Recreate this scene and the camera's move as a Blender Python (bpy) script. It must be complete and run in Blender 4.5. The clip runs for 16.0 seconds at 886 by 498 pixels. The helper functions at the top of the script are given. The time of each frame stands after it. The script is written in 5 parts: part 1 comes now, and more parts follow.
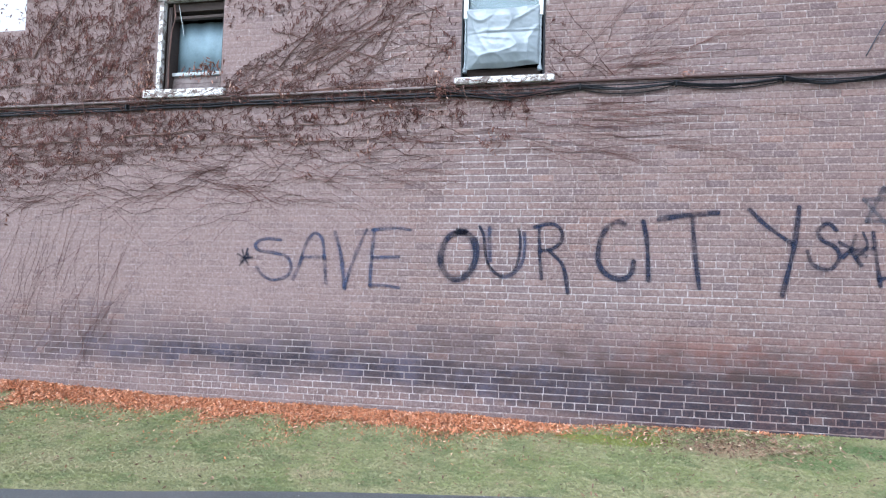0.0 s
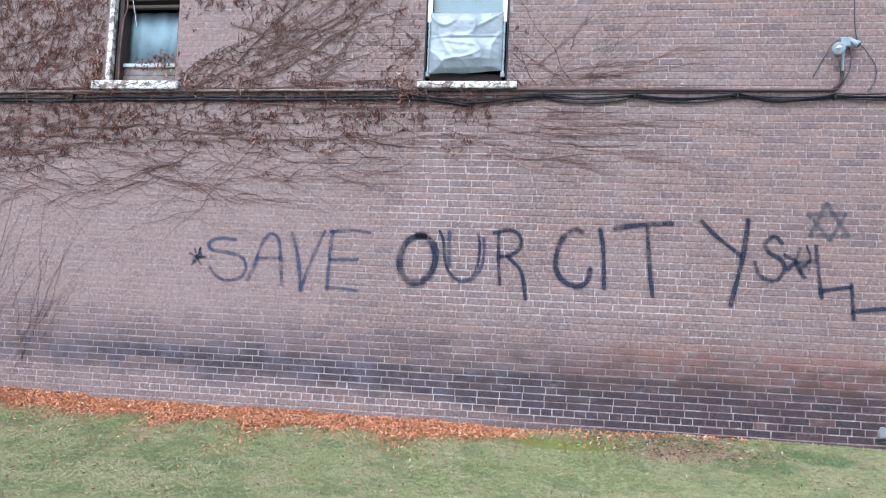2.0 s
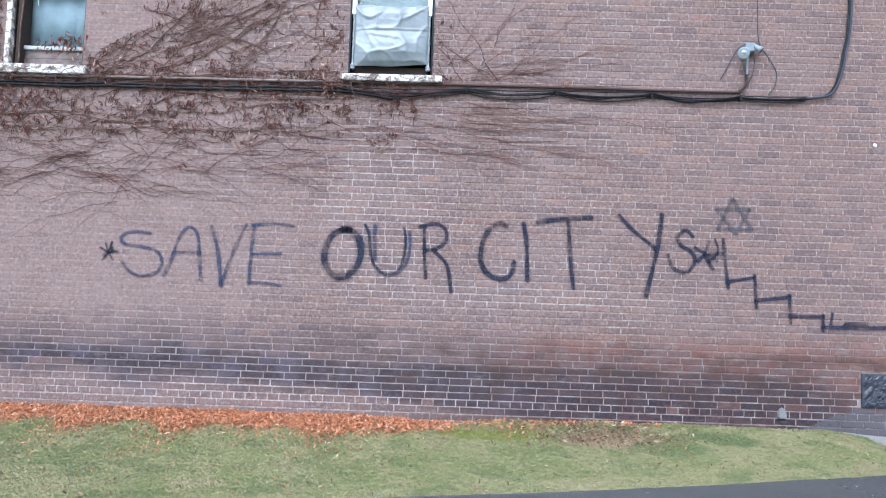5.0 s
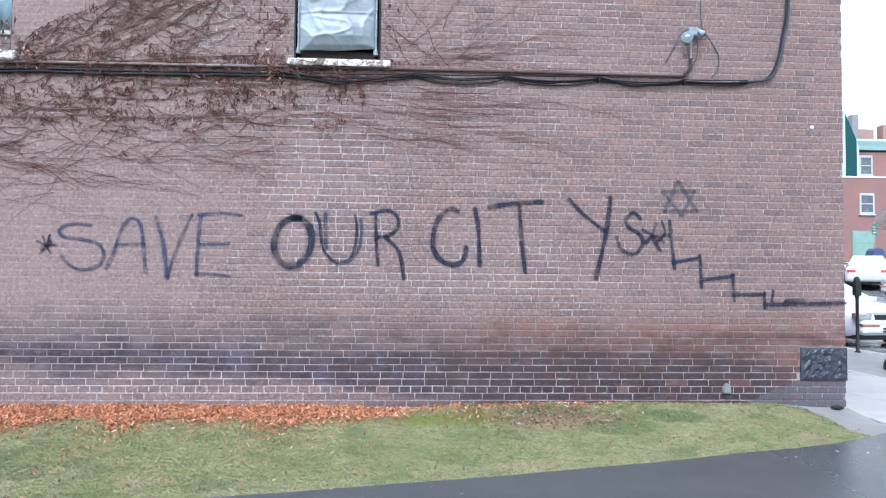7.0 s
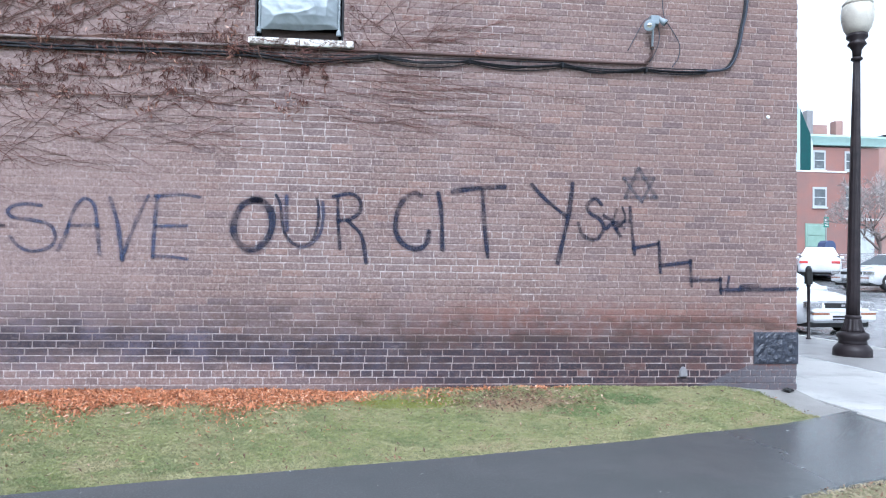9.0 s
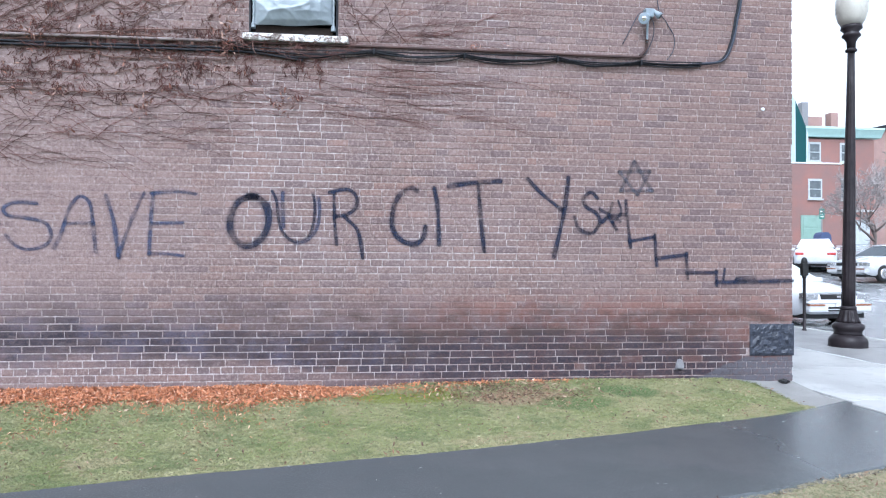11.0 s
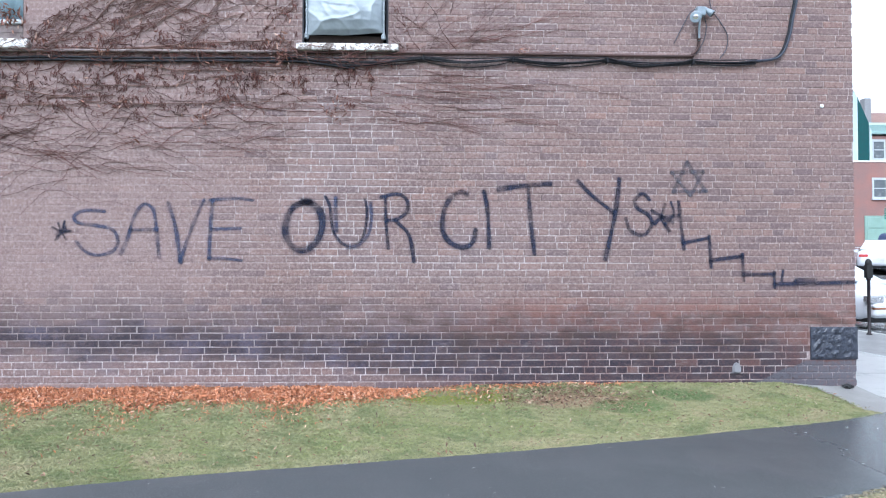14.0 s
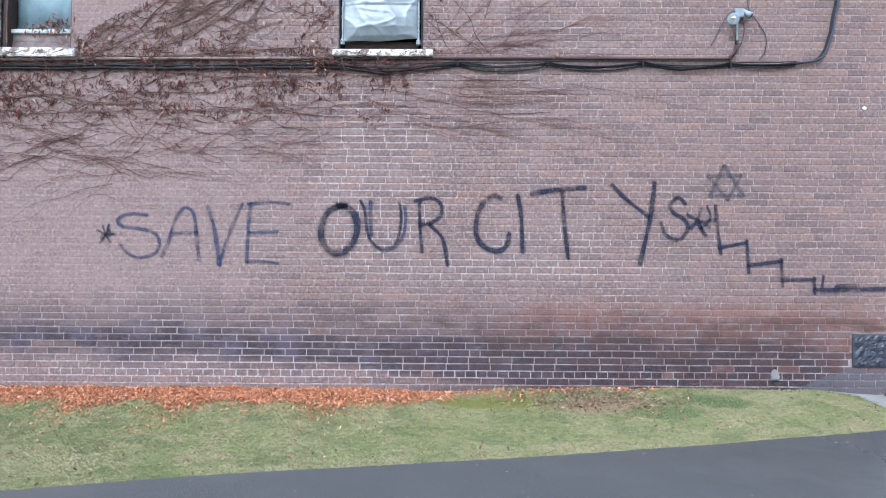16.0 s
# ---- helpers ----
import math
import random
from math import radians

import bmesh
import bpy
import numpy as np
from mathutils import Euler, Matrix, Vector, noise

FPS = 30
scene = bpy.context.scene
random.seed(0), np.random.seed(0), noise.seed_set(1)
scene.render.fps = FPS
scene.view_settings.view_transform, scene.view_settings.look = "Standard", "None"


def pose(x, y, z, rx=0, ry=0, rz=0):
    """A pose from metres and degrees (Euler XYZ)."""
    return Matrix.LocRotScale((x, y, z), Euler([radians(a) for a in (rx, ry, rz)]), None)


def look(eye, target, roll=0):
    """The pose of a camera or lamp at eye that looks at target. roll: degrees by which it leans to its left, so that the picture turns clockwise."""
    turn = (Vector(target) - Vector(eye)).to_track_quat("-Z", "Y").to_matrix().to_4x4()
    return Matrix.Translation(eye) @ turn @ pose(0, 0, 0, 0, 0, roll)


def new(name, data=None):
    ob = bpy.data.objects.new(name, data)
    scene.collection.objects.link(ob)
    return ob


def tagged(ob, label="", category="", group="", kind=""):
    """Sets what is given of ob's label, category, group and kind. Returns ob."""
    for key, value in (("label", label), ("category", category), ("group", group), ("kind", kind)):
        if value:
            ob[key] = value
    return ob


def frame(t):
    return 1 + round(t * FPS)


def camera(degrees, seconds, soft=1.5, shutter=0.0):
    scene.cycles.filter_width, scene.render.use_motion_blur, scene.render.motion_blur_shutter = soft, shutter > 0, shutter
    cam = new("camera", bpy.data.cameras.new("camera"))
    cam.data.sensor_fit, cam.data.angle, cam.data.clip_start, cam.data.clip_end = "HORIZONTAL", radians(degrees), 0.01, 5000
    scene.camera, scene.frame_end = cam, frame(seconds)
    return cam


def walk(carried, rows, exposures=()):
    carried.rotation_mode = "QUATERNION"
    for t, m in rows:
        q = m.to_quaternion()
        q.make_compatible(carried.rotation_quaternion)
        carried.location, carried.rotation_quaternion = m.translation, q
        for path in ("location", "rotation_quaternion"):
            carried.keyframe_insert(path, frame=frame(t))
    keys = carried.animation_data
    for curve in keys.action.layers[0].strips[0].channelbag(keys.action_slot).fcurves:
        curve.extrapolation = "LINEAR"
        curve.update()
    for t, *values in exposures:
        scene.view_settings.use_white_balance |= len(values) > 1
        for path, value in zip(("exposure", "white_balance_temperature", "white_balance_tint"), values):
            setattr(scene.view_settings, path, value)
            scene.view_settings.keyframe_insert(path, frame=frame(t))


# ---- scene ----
cam = camera(66.4, 16.0, soft=1.1)
PATH = [
    (0, (0.148, -6.555, 1.133), (-0.272, -4.604, 1.268), 1.6),
    (0.5, (0.045, -6.566, 1.144), (-0.305, -4.601, 1.278), 2.3),
    (1, (-0.013, -6.573, 1.159), (-0.321, -4.602, 1.293), 3),
    (1.5, (0, -6.58, 1.173), (-0.286, -4.605, 1.308), 2.9),
    (2, (0.023, -6.572, 1.198), (-0.242, -4.594, 1.33), 2.5),
    (2.5, (0.018, -6.576, 1.202), (-0.218, -4.595, 1.334), 2.3),
    (3, (-0.005, -6.579, 1.202), (-0.205, -4.593, 1.331), 1.8),
    (3.5, (-0.025, -6.583, 1.18), (-0.181, -4.594, 1.313), 1.9),
    (4, (-0.042, -6.584, 1.164), (-0.152, -4.591, 1.301), 1.9),
    (6.3, (-0.031, -6.57, 1.222), (0.0326, -4.5735, 1.3175), 1.1),
    (6.5, (-0.028, -6.567, 1.225), (0.0484, -4.5707, 1.3155), 0.8),
    (7, (-0.019, -6.564, 1.216), (0.0894, -4.5684, 1.2953), 0.59),
    (7.5, (-0.014, -6.559, 1.201), (0.1227, -4.5647, 1.2718), 0.79),
    (8, (-0.011, -6.555, 1.172), (0.1507, -4.5629, 1.2389), 0.8),
    (8.5, (-0.006, -6.552, 1.167), (0.1824, -4.5613, 1.2229), 0.8),
    (9, (-0.001, -6.547, 1.16), (0.2126, -4.5595, 1.2111), 0.9),
    (11.5, (0, -6.561, 1.16), (0.2194, -4.5737, 1.1944), 0.29),
    (12, (-0.005, -6.569, 1.154), (0.1915, -4.5787, 1.1933), 0.08),
    (12.5, (-0.011, -6.578, 1.146), (0.1645, -4.5861, 1.1904), 0.08),
    (13, (-0.018, -6.581, 1.129), (0.1264, -4.5871, 1.1788), -0.02),
    (13.5, (-0.022, -6.599, 1.158), (0.0868, -4.6022, 1.2001), 0.18),
    (14, (-0.024, -6.605, 1.142), (0.0572, -4.6077, 1.1917), 0.07),
    (14.5, (-0.032, -6.611, 1.14), (0.0256, -4.6127, 1.1931), 0.07),
    (15, (-0.027, -6.62, 1.144), (0.0017, -4.6214, 1.1998), -0.02),
    (15.5, (-0.032, -6.632, 1.155), (-0.0247, -4.6331, 1.2092), 0.27),
    (16, (-0.043, -6.64, 1.151), (-0.0552, -4.6411, 1.2085), 0.37),
]
walk(cam, [(t, look(eye, target, roll)) for t, eye, target, roll in PATH], exposures=[(0, 1.31, 5450, 8), (16, 1.31, 5450, 8)])

# ---- world and sun: a bright overcast sky ----
world = bpy.data.worlds.new("overcast")
scene.world = world
world.use_nodes = True
wn, wl = world.node_tree.nodes, world.node_tree.links
sky = wn.new("ShaderNodeTexSky")
sky.sky_type, sky.sun_disc = "NISHITA", False
sky.sun_elevation, sky.sun_rotation = radians(48), radians(200)
sky.air_density, sky.dust_density, sky.ozone_density = 1.0, 4.0, 1.0
grey = wn.new("ShaderNodeHueSaturation")
grey.inputs["Saturation"].default_value = 0.1
wl.new(sky.outputs["Color"], grey.inputs["Color"])
wl.new(grey.outputs["Color"], wn["Background"].inputs["Color"])
wn["Background"].inputs["Strength"].default_value = 0.15
sun = new("sun", bpy.data.lights.new("sun", "SUN"))
sun.data.energy, sun.data.angle, sun.data.color = 0.8, radians(40), (1.0, 0.97, 0.94)
sun.matrix_world = look((-6, -14, 20), (0, 0, 0))


# ---- material helpers ----
def material(name):
    m = bpy.data.materials.new(name)
    m.use_nodes = True
    return m, m.node_tree.nodes, m.node_tree.links, m.node_tree.nodes["Principled BSDF"]


def noise_node(n, l, scale, detail=4, rough=0.6, vector=None):
    t = n.new("ShaderNodeTexNoise")
    t.inputs["Scale"].default_value, t.inputs["Detail"].default_value = scale, detail
    t.inputs["Roughness"].default_value = rough
    if vector is not None:
        l.new(vector, t.inputs["Vector"])
    return t.outputs["Fac"]


def ramp(n, l, fac, stops):
    r = n.new("ShaderNodeValToRGB")
    r.color_ramp.elements[0].position, r.color_ramp.elements[1].position = stops[0][0], stops[-1][0]
    r.color_ramp.elements[0].color, r.color_ramp.elements[1].color = (*stops[0][1], 1), (*stops[-1][1], 1)
    for p, c in stops[1:-1]:
        r.color_ramp.elements.new(p).color = (*c, 1)
    l.new(fac, r.inputs["Fac"])
    return r.outputs["Color"]


def mix(n, l, fac, a, b, mode="MIX"):
    x = n.new("ShaderNodeMix")
    x.data_type, x.blend_type = "RGBA", mode
    for sock, v in ((x.inputs["Factor"], fac), (x.inputs["A"], a), (x.inputs["B"], b)):
        if isinstance(v, (int, float)):
            sock.default_value = v
        elif isinstance(v, tuple):
            sock.default_value = (*v, 1)
        else:
            l.new(v, sock)
    return x.outputs["Result"]


def maths(n, l, op, a, b=0.0, clamp=False):
    x = n.new("ShaderNodeMath")
    x.operation, x.use_clamp = op, clamp
    for sock, v in ((x.inputs[0], a), (x.inputs[1], b)):
        if isinstance(v, (int, float)):
            sock.default_value = v
        else:
            l.new(v, sock)
    return x.outputs["Value"]


def span(n, l, v, a, b, to0=0.0, to1=1.0):
    x = n.new("ShaderNodeMapRange")
    x.interpolation_type = "SMOOTHSTEP"
    l.new(v, x.inputs["Value"])
    for k, w in (("From Min", a), ("From Max", b), ("To Min", to0), ("To Max", to1)):
        x.inputs[k].default_value = w
    return x.outputs["Result"]


def place(n, l):
    g = n.new("ShaderNodeNewGeometry")
    s = n.new("ShaderNodeSeparateXYZ")
    l.new(g.outputs["Position"], s.inputs["Vector"])
    return g, s.outputs["X"], s.outputs["Y"], s.outputs["Z"]


def bump(n, l, bsdf, height, strength=0.3, distance=0.01):
    b = n.new("ShaderNodeBump")
    b.inputs["Strength"].default_value, b.inputs["Distance"].default_value = strength, distance
    l.new(height, b.inputs["Height"])
    l.new(b.outputs["Normal"], bsdf.inputs["Normal"])


def plain(name, a, b=None, rough=0.6, metal=0.0, scale=12.0, relief=0.15, grain=90.0):
    """Two-tone surface with blotches, fine grain and light relief."""
    m, n, l, p = material(name)
    g = n.new("ShaderNodeNewGeometry").outputs["Position"]
    b = b or tuple(c * 0.72 for c in a)
    big, fine = noise_node(n, l, scale, 5, 0.65, g), noise_node(n, l, grain, 3, 0.6, g)
    c = ramp(n, l, big, [(0.35, b), (0.65, a)])
    c = mix(n, l, 0.25, c, ramp(n, l, fine, [(0.3, tuple(x * 0.6 for x in a)), (0.7, tuple(min(1, x * 1.25) for x in a))]))
    l.new(c, p.inputs["Base Color"])
    l.new(span(n, l, big, 0.3, 0.7, max(rough - 0.12, 0.03), min(rough + 0.1, 1)), p.inputs["Roughness"])
    p.inputs["Metallic"].default_value = metal
    p.inputs["Specular IOR Level"].default_value = 0.5 if rough < 0.45 else 0.2
    bump(n, l, p, fine, relief, 0.004)
    return m


def masonry(name, kind):
    """Old mauve-brown brick with soot, wash and redder patches. kind: 'object' or 'island' for the tone of each brick, or 'mortar'."""
    m, n, l, p = material(name)
    g, x, y, z = place(n, l)
    pos = g.outputs["Position"]
    big = noise_node(n, l, 0.8, 5, 0.6, pos)
    mid = noise_node(n, l, 5.0, 6, 0.7, pos)
    spot = noise_node(n, l, 34.0, 6, 0.72, pos)
    fine = noise_node(n, l, 150.0, 4, 0.7, pos)
    if kind == "mortar":
        low = maths(n, l, "ADD", maths(n, l, "MULTIPLY", span(n, l, z, 0.78, 0.40, 0.0, 0.8), span(n, l, noise_node(n, l, 6.0, 5, 0.75, pos), 0.36, 0.56, 0.35, 1.0)), maths(n, l, "MULTIPLY", span(n, l, noise_node(n, l, 1.9, 4, 0.6, pos), 0.46, 0.62), span(n, l, x, 1.2, 2.6, 0.8, 0.3)), True)
        repointed = []
        # joints repointed in pale mortar: an upright patch and one low course band
        for cx, cz, sx, sz in ((-0.75, 1.95, 0.55, 0.95), (0.5, 1.16, 1.7, 0.13)):
            dx = maths(n, l, "DIVIDE", maths(n, l, "SUBTRACT", x, cx), sx)
            dz = maths(n, l, "DIVIDE", maths(n, l, "SUBTRACT", z, cz), sz)
            d = maths(n, l, "ADD", maths(n, l, "MULTIPLY", dx, dx), maths(n, l, "MULTIPLY", dz, dz))
            d = maths(n, l, "ADD", d, maths(n, l, "MULTIPLY", maths(n, l, "SUBTRACT", mid, 0.5), 2.4))
            repointed.append(span(n, l, d, 1.3, 0.6, 0.0, 0.72))
        low = maths(n, l, "MULTIPLY", low, span(n, l, noise_node(n, l, 2.6, 6, 0.75, pos), 0.38, 0.58, 0.08, 1.0))
        low = maths(n, l, "MULTIPLY", low, span(n, l, noise_node(n, l, 14.0, 4, 0.7, pos), 0.34, 0.54, 0.3, 1.0))
        low = maths(n, l, "MULTIPLY", low, span(n, l, x, -5.0, -1.5, 0.4, 1.0))
        for patch in repointed:
            low = maths(n, l, "MAXIMUM", low, maths(n, l, "MULTIPLY", patch, span(n, l, noise_node(n, l, 9.0, 4, 0.7, pos), 0.34, 0.52, 0.35, 1.0)))
        crisp_row = maths(n, l, "MULTIPLY", span(n, l, maths(n, l, "ABSOLUTE", maths(n, l, "SUBTRACT", z, 0.16)), 0.20, 0.08), span(n, l, noise_node(n, l, 7.0, 4, 0.7, pos), 0.36, 0.52, 0.3, 0.95))
        low = maths(n, l, "MAXIMUM", low, maths(n, l, "MULTIPLY", crisp_row, span(n, l, x, -5.5, -3.0, 0.3, 1.0)))
        dull = ramp(n, l, spot, [(0.3, (0.125, 0.092, 0.088)), (0.5, (0.205, 0.158, 0.150)), (0.66, (0.36, 0.30, 0.29))])
        crisp = ramp(n, l, spot, [(0.3, (0.22, 0.175, 0.17)), (0.5, (0.35, 0.31, 0.308)), (0.68, (0.54, 0.50, 0.50))])
        c = mix(n, l, low, dull, crisp)
        soot_c, red_c, most = (0.15, 0.138, 0.146), (0.155, 0.092, 0.080), 0.48
    else:
        r = n.new("ShaderNodeObjectInfo").outputs["Random"] if kind == "object" else g.outputs["Random Per Island"]
        c = ramp(n, l, r, [(0.0, (0.112, 0.081, 0.083)), (0.08, (0.132, 0.094, 0.092)), (0.16, (0.148, 0.103, 0.097)), (0.5, (0.160, 0.111, 0.102)),
                           (0.85, (0.176, 0.118, 0.106)), (0.96, (0.186, 0.122, 0.108)), (1.0, (0.205, 0.128, 0.110))])
        patch = span(n, l, noise_node(n, l, 1.9, 4, 0.6, pos), 0.42, 0.66, 0.0, 1.0)
        odd = maths(n, l, "MULTIPLY", patch, span(n, l, maths(n, l, "FRACT", maths(n, l, "MULTIPLY", r, 17.0)), 0.45, 0.62, 0.0, 0.5))
        c = mix(n, l, odd, c, (0.105, 0.078, 0.080))
        # weathering over each face
        c = mix(n, l, maths(n, l, "MULTIPLY", span(n, l, spot, 0.46, 0.66), span(n, l, x, 0.5, 3.0, 0.55, 0.32)), c, (0.30, 0.242, 0.235))
        c = mix(n, l, maths(n, l, "MULTIPLY", span(n, l, spot, 0.48, 0.30), 0.65), c, (0.085, 0.056, 0.056))
        soot_c, red_c, most = (0.026, 0.024, 0.033), (0.150, 0.068, 0.054), 0.96
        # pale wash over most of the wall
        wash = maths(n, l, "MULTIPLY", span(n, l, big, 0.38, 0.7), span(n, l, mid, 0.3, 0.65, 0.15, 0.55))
        # thinner towards the street: lens edge darkening put into the wall's colour
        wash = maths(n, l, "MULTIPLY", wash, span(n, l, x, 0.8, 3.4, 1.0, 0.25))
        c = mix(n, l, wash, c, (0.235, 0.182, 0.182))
    # smeared plaster over the rear half of the wall
    skim = maths(n, l, "MULTIPLY", span(n, l, x, -1.0, -2.8), span(n, l, z, 0.7, 1.05))
    skim = maths(n, l, "MULTIPLY", skim, span(n, l, mid, 0.32, 0.6, 0.25, 0.85))
    c = mix(n, l, skim, c, ramp(n, l, spot, [(0.3, (0.165, 0.118, 0.113)), (0.5, (0.212, 0.156, 0.149)), (0.7, (0.275, 0.211, 0.202))]))
    # redder bricks where the wash is gone, low and towards the street corner
    zone = maths(n, l, "MULTIPLY", span(n, l, x, -0.9, 1.6), span(n, l, z, 0.98, 0.62))
    zone = maths(n, l, "MULTIPLY", zone, span(n, l, mid, 0.35, 0.6))
    c = mix(n, l, maths(n, l, "MULTIPLY", zone, 0.8), c, red_c)
    # soot band above the ground, drifting up and down along the wall
    flat = n.new("ShaderNodeCombineXYZ")
    l.new(maths(n, l, "MULTIPLY", x, 0.55), flat.inputs["X"])
    l.new(maths(n, l, "MULTIPLY", z, 2.2), flat.inputs["Z"])
    smear = noise_node(n, l, 1.6, 6, 0.62, flat.outputs["Vector"])
    wob = maths(n, l, "MULTIPLY", maths(n, l, "SUBTRACT", smear, 0.5), 0.75)
    wob = maths(n, l, "ADD", wob, maths(n, l, "MULTIPLY", maths(n, l, "SUBTRACT", mid, 0.5), 0.2))
    zz = maths(n, l, "ADD", z, maths(n, l, "MULTIPLY", wob, 0.85))
    head_line = span(n, l, x, -4.6, 3.6, 0.61, 0.42)
    foot = span(n, l, x, -3.4, 1.6, 0.27, -0.10)
    above = maths(n, l, "SUBTRACT", zz, head_line)
    rise = maths(n, l, "SUBTRACT", zz, foot)
    band = maths(n, l, "MULTIPLY", span(n, l, above, 0.17, -0.13), span(n, l, rise, -0.10, 0.14))
    along = maths(n, l, "MULTIPLY", span(n, l, x, -8.0, -3.4, 0.25, 1.0), span(n, l, x, 4.5, 3.3, 0.25, 1.0))
    haze = maths(n, l, "MULTIPLY", span(n, l, above, 0.42, 0.05), maths(n, l, "MULTIPLY", span(n, l, rise, -0.12, 0.10), 0.48))
    soot = maths(n, l, "MULTIPLY", maths(n, l, "MAXIMUM", band, haze), maths(n, l, "MULTIPLY", along, span(n, l, spot, 0.25, 0.6, 0.55, 1.0)))
    bloom = maths(n, l, "MULTIPLY", span(n, l, noise_node(n, l, 3.4, 5, 0.7, pos), 0.42, 0.62, 0.0, 0.85), span(n, l, x, 1.6, -1.2, 0.1, 1.0))
    soot_c = mix(n, l, bloom, soot_c, tuple(v * 2.6 for v in soot_c[:2]) + (soot_c[2] * 2.8,) if kind != "mortar" else soot_c)
    if kind == "mortar":
        soot = maths(n, l, "MULTIPLY", soot, span(n, l, maths(n, l, "ADD", z, maths(n, l, "MULTIPLY", maths(n, l, "SUBTRACT", mid, 0.5), 0.5)), 0.16, 0.46, 0.25, 1.0))
    else:
        soot = maths(n, l, "MULTIPLY", soot, maths(n, l, "MULTIPLY", span(n, l, r, 0.985, 0.93, 0.45, 1.0), span(n, l, maths(n, l, "FRACT", maths(n, l, "MULTIPLY", r, 37.0)), 0.0, 0.6, 0.86, 1.0)))
    c = mix(n, l, maths(n, l, "MULTIPLY", soot, most), c, soot_c)
    blotch = noise_node(n, l, 5.5, 8, 0.78, flat.outputs["Vector"])
    c = mix(n, l, span(n, l, blotch, 0.52, 0.66, 0.0, 0.30), c, (0.088, 0.062, 0.064))
    c = mix(n, l, span(n, l, blotch, 0.47, 0.34, 0.0, 0.28), c, (0.235, 0.185, 0.185))
    grime = noise_node(n, l, 2.6, 7, 0.72, flat.outputs["Vector"])
    grime = maths(n, l, "MULTIPLY", span(n, l, grime, 0.47, 0.64), maths(n, l, "MULTIPLY", span(n, l, x, -2.2, -0.2), maths(n, l, "MULTIPLY", span(n, l, z, 0.98, 0.60), span(n, l, z, 0.10, 0.26))))
    c = mix(n, l, maths(n, l, "MULTIPLY", grime, 0.72), c, (0.055, 0.038, 0.034))
    # grey paint slopped along the foot of the corner
    lap = maths(n, l, "ADD", z, maths(n, l, "MULTIPLY", maths(n, l, "SUBTRACT", mid, 0.5), 0.12))
    slop = maths(n, l, "SUBTRACT", span(n, l, x, 2.7, 3.95, -0.25, 0.20), lap)
    slop = maths(n, l, "MULTIPLY", span(n, l, slop, -0.012, 0.012), span(n, l, spot, 0.60, 0.48, 0.35, 0.88))
    c = mix(n, l, slop, c, (0.085, 0.084, 0.098))
    c = mix(n, l, 0.5, c, ramp(n, l, fine, [(0.25, (0.2, 0.2, 0.2)), (0.5, (0.5, 0.5, 0.5)), (0.78, (0.8, 0.8, 0.8))]), "OVERLAY")
    l.new(c, p.inputs["Base Color"])
    p.inputs["Roughness"].default_value = 0.9
    p.inputs["Specular IOR Level"].default_value = 0.12
    bump(n, l, p, maths(n, l, "ADD", fine, spot), 0.4, 0.004)
    return m


BRICK = masonry("brick_single", "object")
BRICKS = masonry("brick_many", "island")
MORTAR = masonry("mortar", "mortar")
FAR_BRICK = plain("far_brick", (0.245, 0.125, 0.108), (0.175, 0.118, 0.112), 0.85, scale=0.5, grain=14)
PALE_BRICK = plain("pale_brick", (0.30, 0.20, 0.18), (0.23, 0.15, 0.135), 0.85, scale=1.2, grain=12)


def flaking(name):
    """White paint flaking off grey wood in ragged patches."""
    m, n, l, p = material(name)
    g = n.new("ShaderNodeNewGeometry").outputs["Position"]
    a, f = noise_node(n, l, 11, 8, 0.75, g), noise_node(n, l, 70, 4, 0.6, g)
    c = ramp(n, l, a, [(0.40, (0.11, 0.085, 0.075)), (0.48, (0.27, 0.235, 0.22)), (0.51, (0.60, 0.60, 0.60)), (0.72, (0.74, 0.75, 0.76))])
    c = mix(n, l, 0.3, c, ramp(n, l, f, [(0.3, (0.25, 0.25, 0.25)), (0.7, (0.75, 0.75, 0.75))]), "OVERLAY")
    l.new(c, p.inputs["Base Color"])
    p.inputs["Roughness"].default_value = 0.7
    bump(n, l, p, a, 0.6, 0.01)
    return m


WHITE_PAINT = flaking("flaking_white_paint")
TRIM_WHITE = plain("window_white", (0.74, 0.78, 0.80), (0.55, 0.58, 0.6), 0.5, scale=6)
# weathered wood, its colour darkened to carry the shade of the window recesses
SHADED_WOOD = plain("shaded_weathered_wood", (0.068, 0.052, 0.047), (0.038, 0.029, 0.028), 0.8, scale=18, relief=0.5)
DARK_RUBBER = plain("cable_black", (0.010, 0.011, 0.015), (0.022, 0.023, 0.028), 0.62, scale=20)
CONDUIT = plain("conduit_grey", (0.22, 0.185, 0.18), (0.075, 0.052, 0.05), 0.55, 0.2, scale=9)
RUSTY = plain("rusted_pipe", (0.082, 0.048, 0.043), (0.04, 0.03, 0.03), 0.7, 0.2, scale=5)
LAMP_METAL = plain("painted_lamp_metal", (0.20, 0.245, 0.285), (0.15, 0.185, 0.215), 0.4, scale=20)
BLACK_STONE = plain("black_painted_stone", (0.013, 0.016, 0.027), (0.030, 0.036, 0.055), 0.42, scale=20, relief=0.6)
POST_PAINT = plain("dark_post_paint", (0.016, 0.013, 0.016), (0.032, 0.026, 0.028), 0.45, scale=7)
BARK = plain("bark", (0.17, 0.14, 0.13), (0.10, 0.085, 0.08), 0.9, scale=8)
